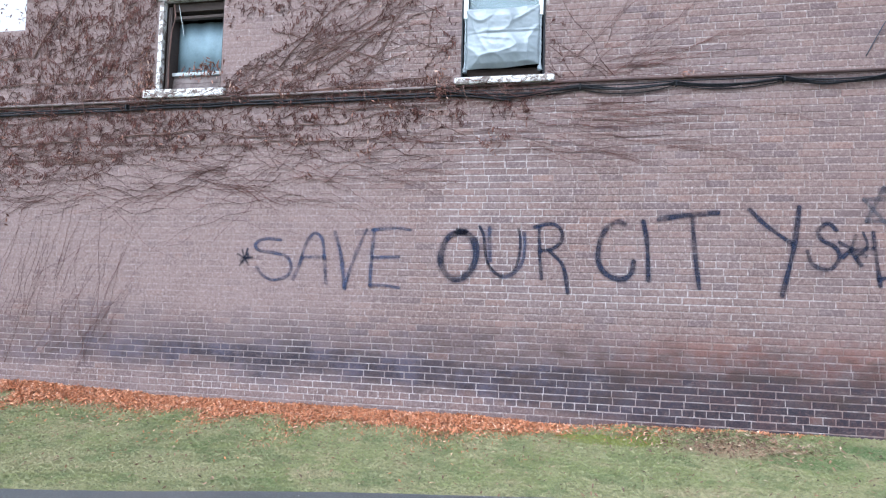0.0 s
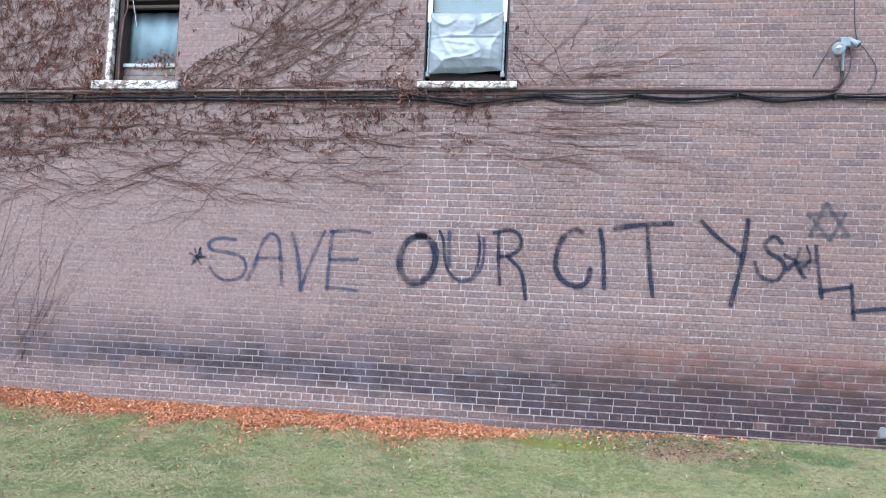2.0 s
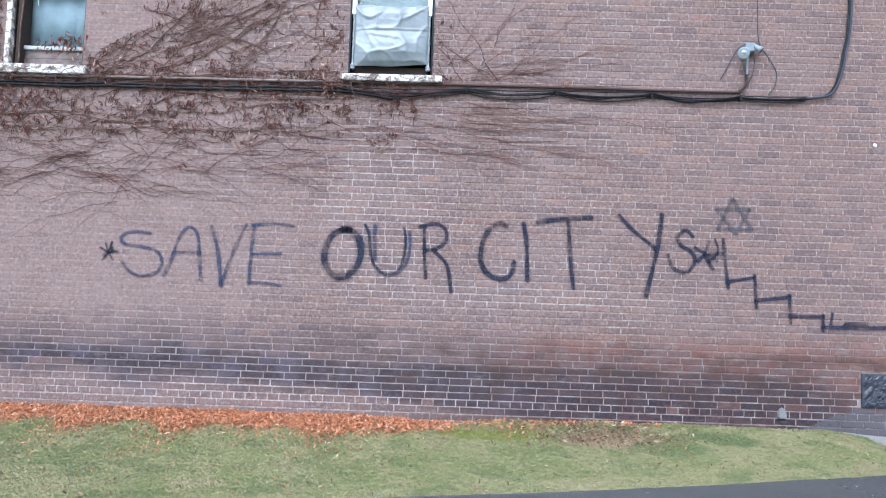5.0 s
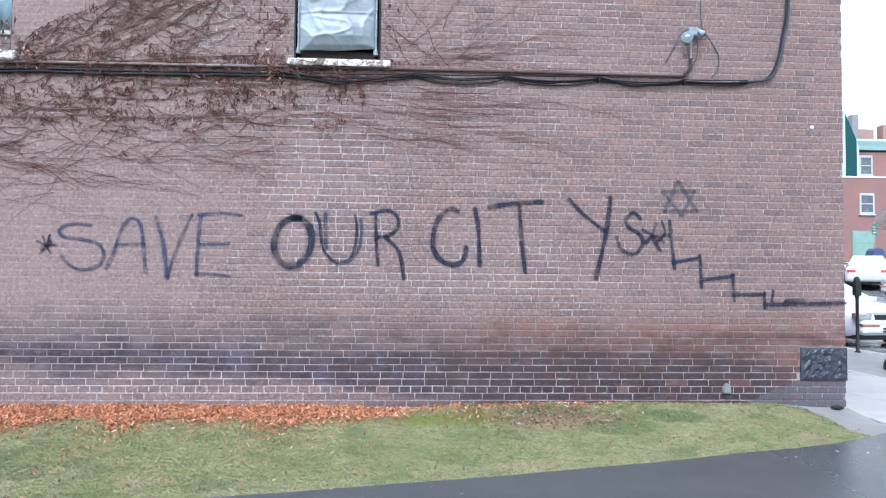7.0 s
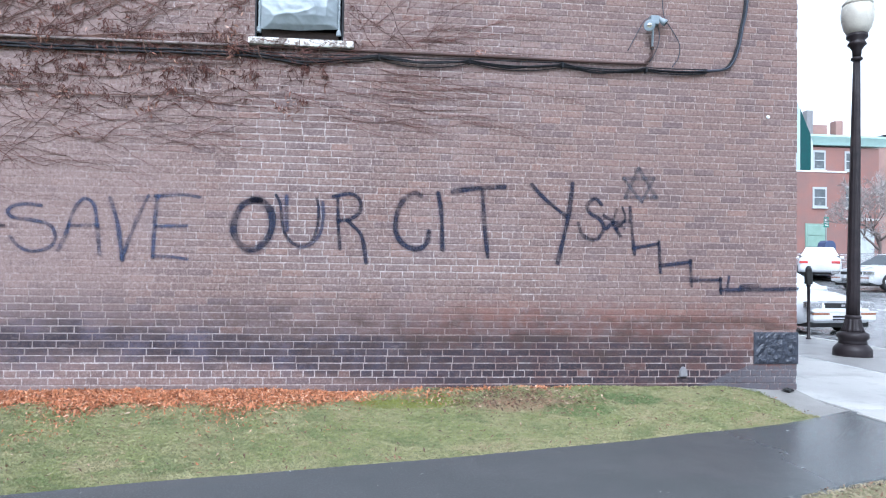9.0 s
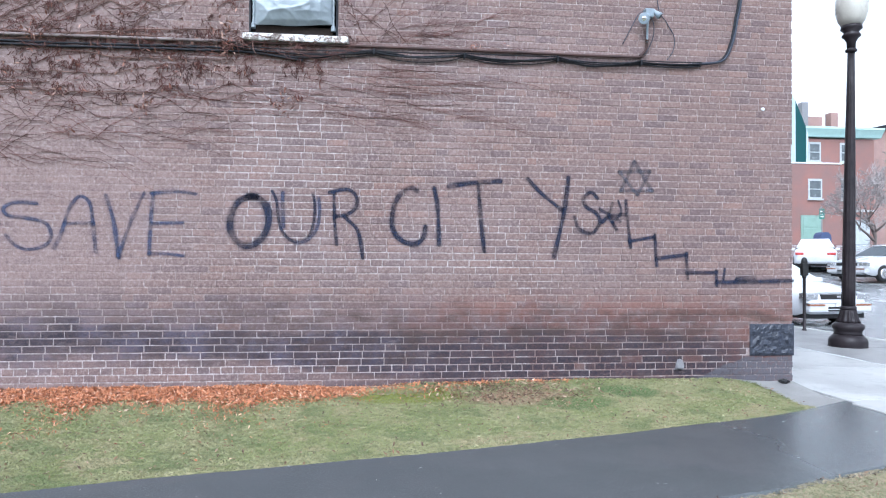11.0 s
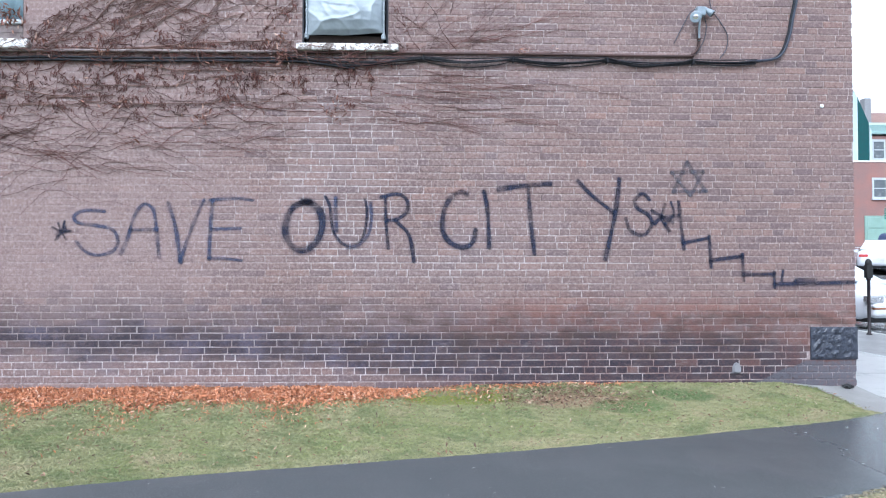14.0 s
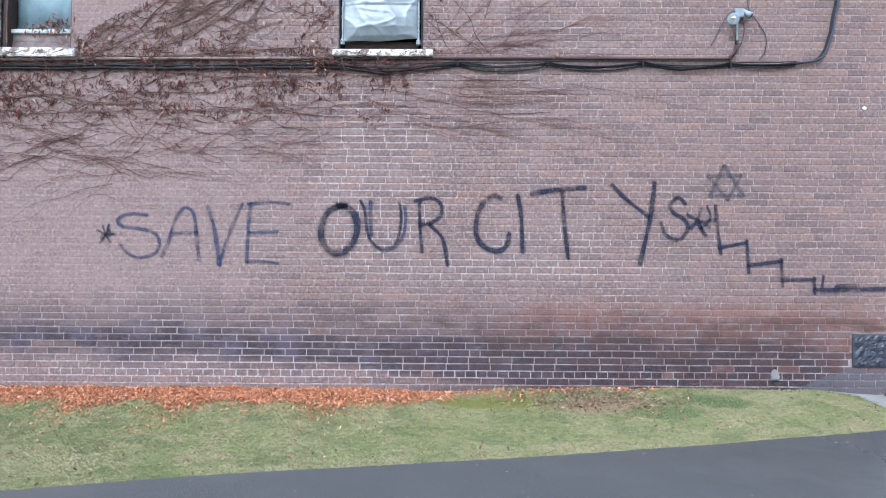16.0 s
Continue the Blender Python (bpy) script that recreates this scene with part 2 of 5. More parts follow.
TWIG = plain("pale_twig_bark", (0.30, 0.275, 0.27), (0.20, 0.18, 0.175), 0.9, scale=8)
VINE_BARK = plain("vine_bark", (0.112, 0.046, 0.038), (0.026, 0.013, 0.013), 0.85, scale=4)
VINE_PALE = plain("vine_pale_stem", (0.18, 0.108, 0.090), (0.036, 0.021, 0.020), 0.85, scale=6)
CAR_WHITE = plain("white_car_paint", (0.56, 0.57, 0.60), (0.51, 0.52, 0.55), 0.2, scale=1.5, relief=0.0)
CAR_SILVER = plain("silver_car_paint", (0.50, 0.51, 0.53), (0.44, 0.45, 0.47), 0.25, 0.2, scale=1.5, relief=0.0)
TYRE = plain("tyre_rubber", (0.02, 0.02, 0.021), (0.03, 0.03, 0.03), 0.8)
CHROME = plain("chrome", (0.6, 0.6, 0.62), (0.5, 0.5, 0.52), 0.2, 0.9, relief=0.02)
BLACK_TRIM = plain("black_plastic", (0.015, 0.015, 0.016), (0.03, 0.03, 0.03), 0.5)
RED_LENS = plain("red_lens", (0.40, 0.05, 0.05), (0.3, 0.04, 0.04), 0.25)
PANE = plain("reflecting_pane", (0.11, 0.125, 0.135), (0.06, 0.07, 0.08), 0.2, scale=2, relief=0.0)
DULL_TRIM = plain("dull_window_trim", (0.40, 0.43, 0.44), (0.31, 0.33, 0.34), 0.7, scale=3)
CABLE_GREY = plain("cable_grey", (0.048, 0.055, 0.075), (0.03, 0.034, 0.048), 0.5)
# car glass painted pale in place of the sky it mirrors
SKY_GLASS = plain("sky_pale_glass", (0.55, 0.60, 0.63), (0.45, 0.5, 0.54), 0.25, scale=2, relief=0.0)
AMBER = plain("amber_lens", (0.26, 0.11, 0.055), (0.20, 0.085, 0.05), 0.25)
AWNING = plain("dark_teal_canvas", (0.010, 0.060, 0.062), (0.008, 0.045, 0.048), 0.7, scale=5)
PALE_TEAL = plain("pale_teal_board", (0.44, 0.54, 0.55), (0.36, 0.45, 0.46), 0.6, scale=2)
TEAL = plain("teal_cornice", (0.42, 0.60, 0.57), (0.36, 0.52, 0.50), 0.6, scale=2)
PALE_GREEN = plain("pale_green_door", (0.21, 0.31, 0.27), (0.17, 0.26, 0.22), 0.6, scale=2)
BLUE_PAINT = plain("blue_paint", (0.045, 0.07, 0.15), (0.035, 0.055, 0.12), 0.4)
GREEN_SIGN = plain("green_sign", (0.02, 0.15, 0.12), (0.018, 0.12, 0.1), 0.4)
PALE_BOARD = plain("pale_board", (0.5, 0.5, 0.48), (0.42, 0.42, 0.4), 0.7)
CURTAIN = plain("pale_blue_board", (0.205, 0.285, 0.33), (0.13, 0.185, 0.22), 0.6, scale=5)
ROOM = plain("dark_room", (0.03, 0.03, 0.035), (0.02, 0.02, 0.025), 0.9)
VENT_METAL = plain("vent_grey", (0.23, 0.228, 0.24), (0.15, 0.148, 0.158), 0.7)
GLOBE = plain("lamp_globe", (0.47, 0.45, 0.40), (0.40, 0.38, 0.34), 0.25, scale=4, relief=0.0)


def glass_material():
    m, n, l, p = material("window_glass")
    p.inputs["Base Color"].default_value = (0.55, 0.68, 0.74, 1)
    p.inputs["Roughness"].default_value = 0.06
    p.inputs["Transmission Weight"].default_value = 0.85
    p.inputs["IOR"].default_value = 1.45
    return m


def dark_glass():
    m, n, l, p = material("dark_glass")
    p.inputs["Base Color"].default_value = (0.05, 0.06, 0.07, 1)
    p.inputs["Roughness"].default_value = 0.08
    return m


def plastic_sheet():
    m, n, l, p = material("silvery_plastic_sheet")
    g = n.new("ShaderNodeNewGeometry").outputs["Position"]
    f = noise_node(n, l, 9, 5, 0.6, g)
    l.new(ramp(n, l, f, [(0.3, (0.150, 0.176, 0.196)), (0.7, (0.205, 0.236, 0.258))]), p.inputs["Base Color"])
    p.inputs["Roughness"].default_value, p.inputs["Metallic"].default_value = 0.42, 0.15
    crease = maths(n, l, "ABSOLUTE", maths(n, l, "SUBTRACT", noise_node(n, l, 8, 3, 0.6, g), 0.5))
    bump(n, l, p, crease, 0.2, 0.015)
    return m


def leaf_material(name, stops):
    m, n, l, p = material(name)
    g = n.new("ShaderNodeNewGeometry")
    c = ramp(n, l, g.outputs["Random Per Island"], stops)
    f = noise_node(n, l, 60, 3, 0.6, g.outputs["Position"])
    l.new(mix(n, l, 0.35, c, ramp(n, l, f, [(0.3, (0.10, 0.04, 0.02)), (0.7, (0.6, 0.33, 0.2))]), "OVERLAY"), p.inputs["Base Color"])
    p.inputs["Roughness"].default_value = 0.65
    return m


def grass_material(name, single):
    """Winter lawn: green and straw patches. single: per-blade tone, else the soil sheet under the blades."""
    m, n, l, p = material(name)
    g, x, y, z = place(n, l)
    pos = g.outputs["Position"]
    big, mid = noise_node(n, l, 1.1, 4, 0.6, pos), noise_node(n, l, 5, 4, 0.6, pos)
    if single:
        clump = noise_node(n, l, 2.6, 5, 0.62, pos)
        patch = maths(n, l, "ADD", maths(n, l, "MULTIPLY", big, 0.45), maths(n, l, "ADD", maths(n, l, "MULTIPLY", mid, 0.3), maths(n, l, "MULTIPLY", clump, 0.25)))
        a = ramp(n, l, g.outputs["Random Per Island"], [(0.0, (0.180, 0.205, 0.078)), (0.5, (0.196, 0.217, 0.086)), (1.0, (0.214, 0.230, 0.096))])
        b = ramp(n, l, g.outputs["Random Per Island"], [(0.0, (0.280, 0.260, 0.142)), (0.6, (0.302, 0.280, 0.156)), (1.0, (0.328, 0.302, 0.172))])
        verge = maths(n, l, "SUBTRACT", y, maths(n, l, "MULTIPLY", x, 0.33))
        dry = span(n, l, verge, -3.4, -3.6)
        f = maths(n, l, "ADD", span(n, l, patch, 0.455, 0.545), dry, True)
        rim = maths(n, l, "SUBTRACT", y, maths(n, l, "MULTIPLY", x, 0.27))
        f = maths(n, l, "MAXIMUM", f, maths(n, l, "MULTIPLY", span(n, l, rim, -1.72, -2.02), span(n, l, mid, 0.3, 0.55)))
        c = mix(n, l, maths(n, l, "MULTIPLY", f, 0.8), a, b)
        c = mix(n, l, span(n, l, clump, 0.515, 0.62, 0.0, 0.7), c, (0.108, 0.142, 0.050))
        c = mix(n, l, span(n, l, clump, 0.455, 0.36, 0.0, 0.8), c, (0.325, 0.270, 0.165))
        c = mix(n, l, maths(n, l, "MULTIPLY", dry, span(n, l, clump, 0.3, 0.6, 0.45, 0.9)), c, (0.30, 0.245, 0.175))
        tuft = noise_node(n, l, 19, 4, 0.7, pos)
        c = mix(n, l, span(n, l, tuft, 0.52, 0.64, 0.0, 0.55), c, (0.088, 0.108, 0.042))
        c = mix(n, l, span(n, l, tuft, 0.46, 0.36, 0.0, 0.5), c, (0.345, 0.315, 0.185))
        for cx, cy, sx, sy, tone, amount in ((0.40, -0.42, 0.52, 0.26, (0.165, 0.185, 0.030), 0.92), (1.38, -0.55, 0.50, 0.24, (0.33, 0.24, 0.16), 0.95), (2.45, -0.42, 0.3, 0.2, (0.085, 0.135, 0.045), 0.9), (1.85, -0.75, 0.35, 0.2, (0.11, 0.155, 0.055), 0.8)):
            dx = maths(n, l, "DIVIDE", maths(n, l, "SUBTRACT", x, cx), sx)
            dy = maths(n, l, "DIVIDE", maths(n, l, "SUBTRACT", y, cy), sy)
            d = maths(n, l, "ADD", maths(n, l, "MULTIPLY", dx, dx), maths(n, l, "MULTIPLY", dy, dy))
            d = maths(n, l, "ADD", d, maths(n, l, "MULTIPLY", maths(n, l, "SUBTRACT", mid, 0.5), 2.2))
            c = mix(n, l, maths(n, l, "MULTIPLY", span(n, l, d, 1.2, 0.5), amount), c, tone)
    else:
        c = ramp(n, l, mid, [(0.3, (0.155, 0.172, 0.082)), (0.6, (0.205, 0.21, 0.110)), (0.75, (0.25, 0.23, 0.14))])
    l.new(c, p.inputs["Base Color"])
    p.inputs["Roughness"].default_value = 0.75
    if not single:
        bump(n, l, p, noise_node(n, l, 90, 4, 0.7, pos), 0.8, 0.02)
    return m


def asphalt_material():
    """Damp asphalt: fine aggregate, wetter and glossier in broad patches."""
    m, n, l, p = material("damp_asphalt")
    g, x, y, z = place(n, l)
    pos = g.outputs["Position"]
    big, fine = noise_node(n, l, 1.1, 4, 0.6, pos), noise_node(n, l, 260, 3, 0.7, pos)
    grit = noise_node(n, l, 105, 2, 0.6, pos)
    c = ramp(n, l, fine, [(0.3, (0.022, 0.028, 0.032)), (0.55, (0.050, 0.059, 0.065)), (0.8, (0.13, 0.143, 0.150))])
    c = mix(n, l, span(n, l, grit, 0.57, 0.64, 0.0, 0.75), c, (0.18, 0.192, 0.198))
    c = mix(n, l, span(n, l, grit, 0.46, 0.40, 0.0, 0.7), c, (0.016, 0.018, 0.020))
    c = mix(n, l, maths(n, l, "MULTIPLY", span(n, l, big, 0.4, 0.7), 0.25), c, (0.09, 0.093, 0.10))
    p.inputs["Specular IOR Level"].default_value = 0.95
    l.new(c, p.inputs["Base Color"])
    wet = maths(n, l, "ADD", span(n, l, big, 0.3, 0.75, 0.0, 0.6), span(n, l, x, 1.0, 3.6), True)
    l.new(span(n, l, maths(n, l, "ADD", maths(n, l, "MULTIPLY", wet, 0.6), span(n, l, x, 2.6, 4.4, 0.0, 0.4)), 0.0, 1.0, 0.46, 0.18), p.inputs["Roughness"])
    bump(n, l, p, maths(n, l, "ADD", fine, grit), 0.2, 0.003)
    return m


def concrete_material():
    m, n, l, p = material("wet_concrete")
    g, x, y, z = place(n, l)
    pos = g.outputs["Position"]
    big, fine = noise_node(n, l, 0.9, 5, 0.6, pos), noise_node(n, l, 110, 4, 0.7, pos)
    c = ramp(n, l, big, [(0.3, (0.21, 0.21, 0.212)), (0.5, (0.32, 0.32, 0.318)), (0.72, (0.43, 0.425, 0.42))])
    stain = noise_node(n, l, 4.5, 6, 0.7, pos)
    c = mix(n, l, 0.3, c, ramp(n, l, fine, [(0.3, (0.24, 0.24, 0.235)), (0.7, (0.55, 0.54, 0.53))]))
    c = mix(n, l, span(n, l, stain, 0.5, 0.68, 0.0, 0.55), c, (0.17, 0.17, 0.172))
    l.new(c, p.inputs["Base Color"])
    l.new(span(n, l, big, 0.35, 0.65, 0.28, 0.5), p.inputs["Roughness"])
    bump(n, l, p, fine, 0.15, 0.003)
    return m


def spray_material(name, colour, strength):
    """Spray paint: dense in the middle of the stroke (u), thinning and speckled at its edges, uneven along it."""
    m, n, l, p = material(name)
    uv = n.new("ShaderNodeUVMap")
    s = n.new("ShaderNodeSeparateXYZ")
    l.new(uv.outputs["UV"], s.inputs["Vector"])
    g = n.new("ShaderNodeNewGeometry").outputs["Position"]
    core = span(n, l, s.outputs["X"], 0.58, 0.36)
    mist = span(n, l, s.outputs["X"], 1.0, 0.4, 0.0, 0.34)
    f, b = noise_node(n, l, 140, 3, 0.7, g), noise_node(n, l, 4, 5, 0.65, g)
    a = maths(n, l, "MULTIPLY", maths(n, l, "MAXIMUM", maths(n, l, "MULTIPLY", core, span(n, l, b, 0.34, 0.54, 0.5, 1.0)), mist), span(n, l, f, 0.3, 0.6, 0.45, 1.0))
    a = maths(n, l, "MULTIPLY", a, span(n, l, b, 0.3, 0.62, strength * 0.75, strength))
    l.new(a, p.inputs["Alpha"])
    l.new(mix(n, l, span(n, l, b, 0.35, 0.7), colour, tuple(c * 1.7 for c in colour)), p.inputs["Base Color"])
    p.inputs["Roughness"].default_value = 0.8
    p.inputs["Specular IOR Level"].default_value = 0.1
    return m


GLASS, DARK_GLASS, SHEET = glass_material(), dark_glass(), plastic_sheet()
FALLEN = leaf_material("fallen_leaves", [(0.0, (0.16, 0.080, 0.048)), (0.2, (0.33, 0.140, 0.070)), (0.65, (0.48, 0.205, 0.092)), (0.88, (0.55, 0.31, 0.18)), (1.0, (0.66, 0.53, 0.42))])
DRY_LEAF = leaf_material("dry_vine_leaves", [(0.0, (0.09, 0.045, 0.035)), (0.5, (0.165, 0.072, 0.054)), (0.85, (0.26, 0.135, 0.10)), (1.0, (0.46, 0.36, 0.31))])
LITTER_LEAF = leaf_material("lawn_leaves", [(0.0, (0.07, 0.048, 0.034)), (0.5, (0.17, 0.105, 0.068)), (0.85, (0.30, 0.205, 0.135)), (1.0, (0.50, 0.43, 0.35))])
BLADES, SOIL = grass_material("grass_blades", True), grass_material("lawn_soil", False)
ASPHALT, CONCRETE = asphalt_material(), concrete_material()
OUTER_SLAB = plain("damp_outer_paving", (0.25, 0.245, 0.245), (0.17, 0.168, 0.17), 0.4, scale=1.6, grain=70)
ROAD = plain("wet_road", (0.26, 0.265, 0.275), (0.19, 0.195, 0.205), 0.2, scale=0.6, grain=60)
APRON = plain("worn_apron", (0.24, 0.235, 0.23), (0.15, 0.145, 0.14), 0.6, scale=6)
KERB = plain("kerb_stone", (0.42, 0.42, 0.41), (0.3, 0.3, 0.29), 0.6, scale=3)
SPRAY = spray_material("dark_blue_spray_paint", (0.012, 0.016, 0.032), 0.97)
SPRAY_THIN = spray_material("thin_blue_spray_paint", (0.026, 0.036, 0.072), 0.82)
SPRAY_FAINT = spray_material("faint_spray_paint", (0.05, 0.05, 0.065), 0.62)


# ---- mesh helpers ----
def empty(name, label="", category="", group="", kind="", at=(0, 0, 0)):
    o = tagged(new(name), label, category, group, kind)
    o.location = at
    o.empty_display_size = 0.1
    return o


def link(name, me, mat, parent=None, label=""):
    if mat:
        me.materials.append(mat)
    o = new(name, me)
    if parent is not None:
        o.parent = parent
    if label:
        o["label"] = label
    return o


def part(name, bm, mat, parent=None, label="", smooth=False):
    me = bpy.data.meshes.new(name)
    bm.normal_update()
    bm.to_mesh(me)
    bm.free()
    if smooth:
        me.polygons.foreach_set("use_smooth", [True] * len(me.polygons))
    return link(name, me, mat, parent, label)


def raw(name, verts, faces, mat, parent=None, label="", smooth=False):
    me = bpy.data.meshes.new(name)
    me.from_pydata(verts, [], faces)
    me.update()
    if smooth:
        me.polygons.foreach_set("use_smooth", [True] * len(me.polygons))
    return link(name, me, mat, parent, label)


def box_into(bm, lo, hi, bevel=0.0, m=None):
    lo, hi = Vector(lo), Vector(hi)
    r = bmesh.ops.create_cube(bm, size=1)
    bmesh.ops.scale(bm, vec=hi - lo, verts=r["verts"])
    bmesh.ops.translate(bm, vec=(lo + hi) / 2, verts=r["verts"])
    if bevel:
        edges = list({e for v in r["verts"] for e in v.link_edges})
        r = bmesh.ops.bevel(bm, geom=edges, offset=bevel, segments=2, affect="EDGES", profile=0.6)
    if m is not None:
        bmesh.ops.transform(bm, matrix=m, verts=[v for v in r["verts"] if v.is_valid])
    return bm


def box(lo, hi, bevel=0.0, m=None):
    return box_into(bmesh.new(), lo, hi, bevel, m)


def lathe(profile, steps=24):
    """A turned shape from (radius, height) pairs, round z."""
    bm = bmesh.new()
    rings = []
    for r, h in profile:
        rings.append([bm.verts.new((r * math.cos(2 * math.pi * i / steps), r * math.sin(2 * math.pi * i / steps), h)) for i in range(steps)])
    for a, b in zip(rings, rings[1:]):
        for i in range(steps):
            bm.faces.new((a[i], a[(i + 1) % steps], b[(i + 1) % steps], b[i]))
    bm.faces.new(rings[0][::-1])
    bm.faces.new(rings[-1])
    return bm


def tubes(lines, sides=4):
    """Verts and faces of many tapered tubes. lines: lists of (point, radius)."""
    V, F = [], []
    for line in lines:
        pts = [Vector(p) for p, _ in line]
        base = len(V)
        for i, (p, r) in enumerate(line):
            d = (pts[min(i + 1, len(pts) - 1)] - pts[max(i - 1, 0)]).normalized()
            u = d.cross(Vector((0.13, 1, 0.21))).normalized()
            w = d.cross(u)
            for k in range(sides):
                a = 2 * math.pi * k / sides
                V.append(tuple(pts[i] + (u * math.cos(a) + w * math.sin(a)) * r))
        for i in range(len(pts) - 1):
            for k in range(sides):
                F.append((base + i * sides + k, base + i * sides + (k + 1) % sides, base + (i + 1) * sides + (k + 1) % sides, base + (i + 1) * sides + k))
        F.append(tuple(base + k for k in range(sides))[::-1])
        F.append(tuple(base + (len(pts) - 1) * sides + k for k in range(sides)))
    return V, F


def spline(pts, n=8):
    """Points along a smooth curve through pts."""
    P = [Vector(p) for p in pts]
    P = [2 * P[0] - P[1]] + P + [2 * P[-1] - P[-2]]
    out = []
    for i in range(1, len(P) - 2):
        a, b, c, d = P[i - 1], P[i], P[i + 1], P[i + 2]
        for k in range(n):
            t = k / n
            out.append(0.5 * ((2 * b) + (c - a) * t + (2 * a - 5 * b + 4 * c - d) * t * t + (3 * b - a - 3 * c + d) * t ** 3))
    out.append(P[-2])
    return out


def prism(profile, y0, y1, axis="y"):
    """A solid from a closed outline, drawn in (x, z) and carried from y0 to y1, or in (y, z) and carried along x."""
    bm = bmesh.new()
    def at(p, q, w):
        return (p, w, q) if axis == "y" else (w, p, q)
    a = [bm.verts.new(at(p, q, y0)) for p, q in profile]
    b = [bm.verts.new(at(p, q, y1)) for p, q in profile]
    bm.faces.new(a)
    bm.faces.new(b[::-1])
    k = len(a)
    for i in range(k):
        bm.faces.new((a[i], b[i], b[(i + 1) % k], a[(i + 1) % k]))
    bmesh.ops.recalc_face_normals(bm, faces=bm.faces)
    return bm


# ---- levels and lines of the plan ----
CORNER, LEFT, STEP_X, STEP_Z, TOP = 4.376, -12.0, -6.36, 4.10, 7.2
COURSE, MODULE, Z0 = 0.0677, 0.2127, 0.0877
W1 = (-4.56, -3.79, 3.30, 4.34)     # window openings: x0, x1, z0, z1
W2 = (-1.13, -0.295, 3.31, 4.75)


def path_far(x):
    """The far edge of the asphalt path: it bends up to the pavement."""
    y = float(np.interp(x, [-14, -3.31, -1.14, -0.5, 0, 0.5, 1, 1.5, 2, 2.5, 2.91, 3.4, 3.85, 4.42], [-6.05, -3.05, -2.44, -2.30, -2.19, -2.085, -1.95, -1.80, -1.67, -1.52, -1.40, -1.22, -1.01, -0.73]))
    return y + 0.012 * math.sin(3.1 * x) + 0.012 * noise.noise(Vector((x * 9, 0, 2)))


def path_near(x):
    return -3.70 + 0.33 * x + 0.015 * math.sin(4.3 * x + 1) + 0.02 * noise.noise(Vector((x * 7, 0, 8)))


def lawn_z(x, y):
    """The lawn falls from the wall to the path, and to the pavement at the corner."""
    t = min(max(-y / 1.6, 0), 1)
    z = -0.055 - 0.062 * t * t * (3 - 2 * t) + 0.012 * noise.noise(Vector((x * 1.5, y * 1.5, 0)))
    z += 0.045 * min(max((-4.4 - x) / 1.6, 0), 1) * (1 - t)
    r = min(max((x + 0.2) / 1.2, 0), 1)
    z += 0.05 * r * r * (3 - 2 * r) * (1 - min(-y / 0.7, 1)) ** 2 if y < 0 else 0.05 * r * r * (3 - 2 * r)
    k = min(max((x - 3.4) / 0.8, 0), 1)
    return z + (-0.112 + 0.06 * max(0, 1 + y / 0.5) - z) * k * k * (3 - 2 * k)


# ---- brick building: shell, mortar bed, bricks ----
building = empty("brick_building", "old mauve-brown brick building with soot stains and climbing vines", "building", kind="structure")


def shell():
    bm = bmesh.new()
    d = 0.35
    y0 = -0.002
    xs = [LEFT, W1[0], W1[1], W2[0], W2[1], CORNER - 0.012]
    for a, b in zip(xs, xs[1:]):
        top = TOP if a >= W1[0] else STEP_Z
        w = W1 if (a, b) == W1[:2] else W2 if (a, b) == W2[:2] else None
        if w:
            box_into(bm, (a, y0, -0.6), (b, d, w[2]))
            box_into(bm, (a, y0, w[3]), (b, d, top))
        else:
            box_into(bm, (a, y0, -0.6), (b, d, top))
    box_into(bm, (STEP_X, y0, STEP_Z), (W1[0], d, TOP))
    return bm


part("wall_side", shell(), MORTAR, building, "mortar bed of the brick side wall")
part("wall_street", box((CORNER - 0.35, 0.354, -0.6), (CORNER - 0.012, 24, TOP)), MORTAR, building)
part("wall_back", box((LEFT, 0.352, -0.6), (LEFT + 0.3, 24, STEP_Z)), MORTAR, building)
part("roof", box((STEP_X, 0.352, TOP - 0.25), (CORNER - 0.36, 24, TOP - 0.1)), MORTAR, building)
part("room_back", box((STEP_X + 0.31, 3.0, -0.5), (CORNER - 0.36, 3.1, TOP - 0.3)), ROOM, building, "dark wall inside")
part("wall_end", box((STEP_X, 0.354, -0.5), (STEP_X + 0.3, 24, TOP)), MORTAR, building)
part("roof_low", box((LEFT, 0.354, STEP_Z - 0.3), (STEP_X - 0.002, 24, STEP_Z - 0.1)), MORTAR, building)
part("floor_inside", box((STEP_X + 0.31, 0.36, 2.6), (CORNER - 0.36, 2.99, 2.7)), ROOM, building)


def brick_mesh(w, h, seed):
    """One brick: face with worn, chamfered edges, 12 mm deep bed."""
    rng = np.random.RandomState(seed)
    c = 0.005
    out = 0.006
    x, z = w / 2, h / 2
    V = []
    for (a, b, yy) in ((x, z, out), (x, z, -0.0030), (x - c, z - c, -0.0058)):
        for sx, sz in ((-1, -1), (1, -1), (1, 1), (-1, 1)):
            V.append((sx * a + rng.uniform(-0.002, 0.002), yy, sz * b + rng.uniform(-0.0018, 0.0018)))
    F = [(8, 9, 10, 11)]
    for k in (0, 4):
        for i in range(4):
            F.append((k + i, k + (i + 1) % 4, k + 4 + (i + 1) % 4, k + 4 + i))
    return V, F


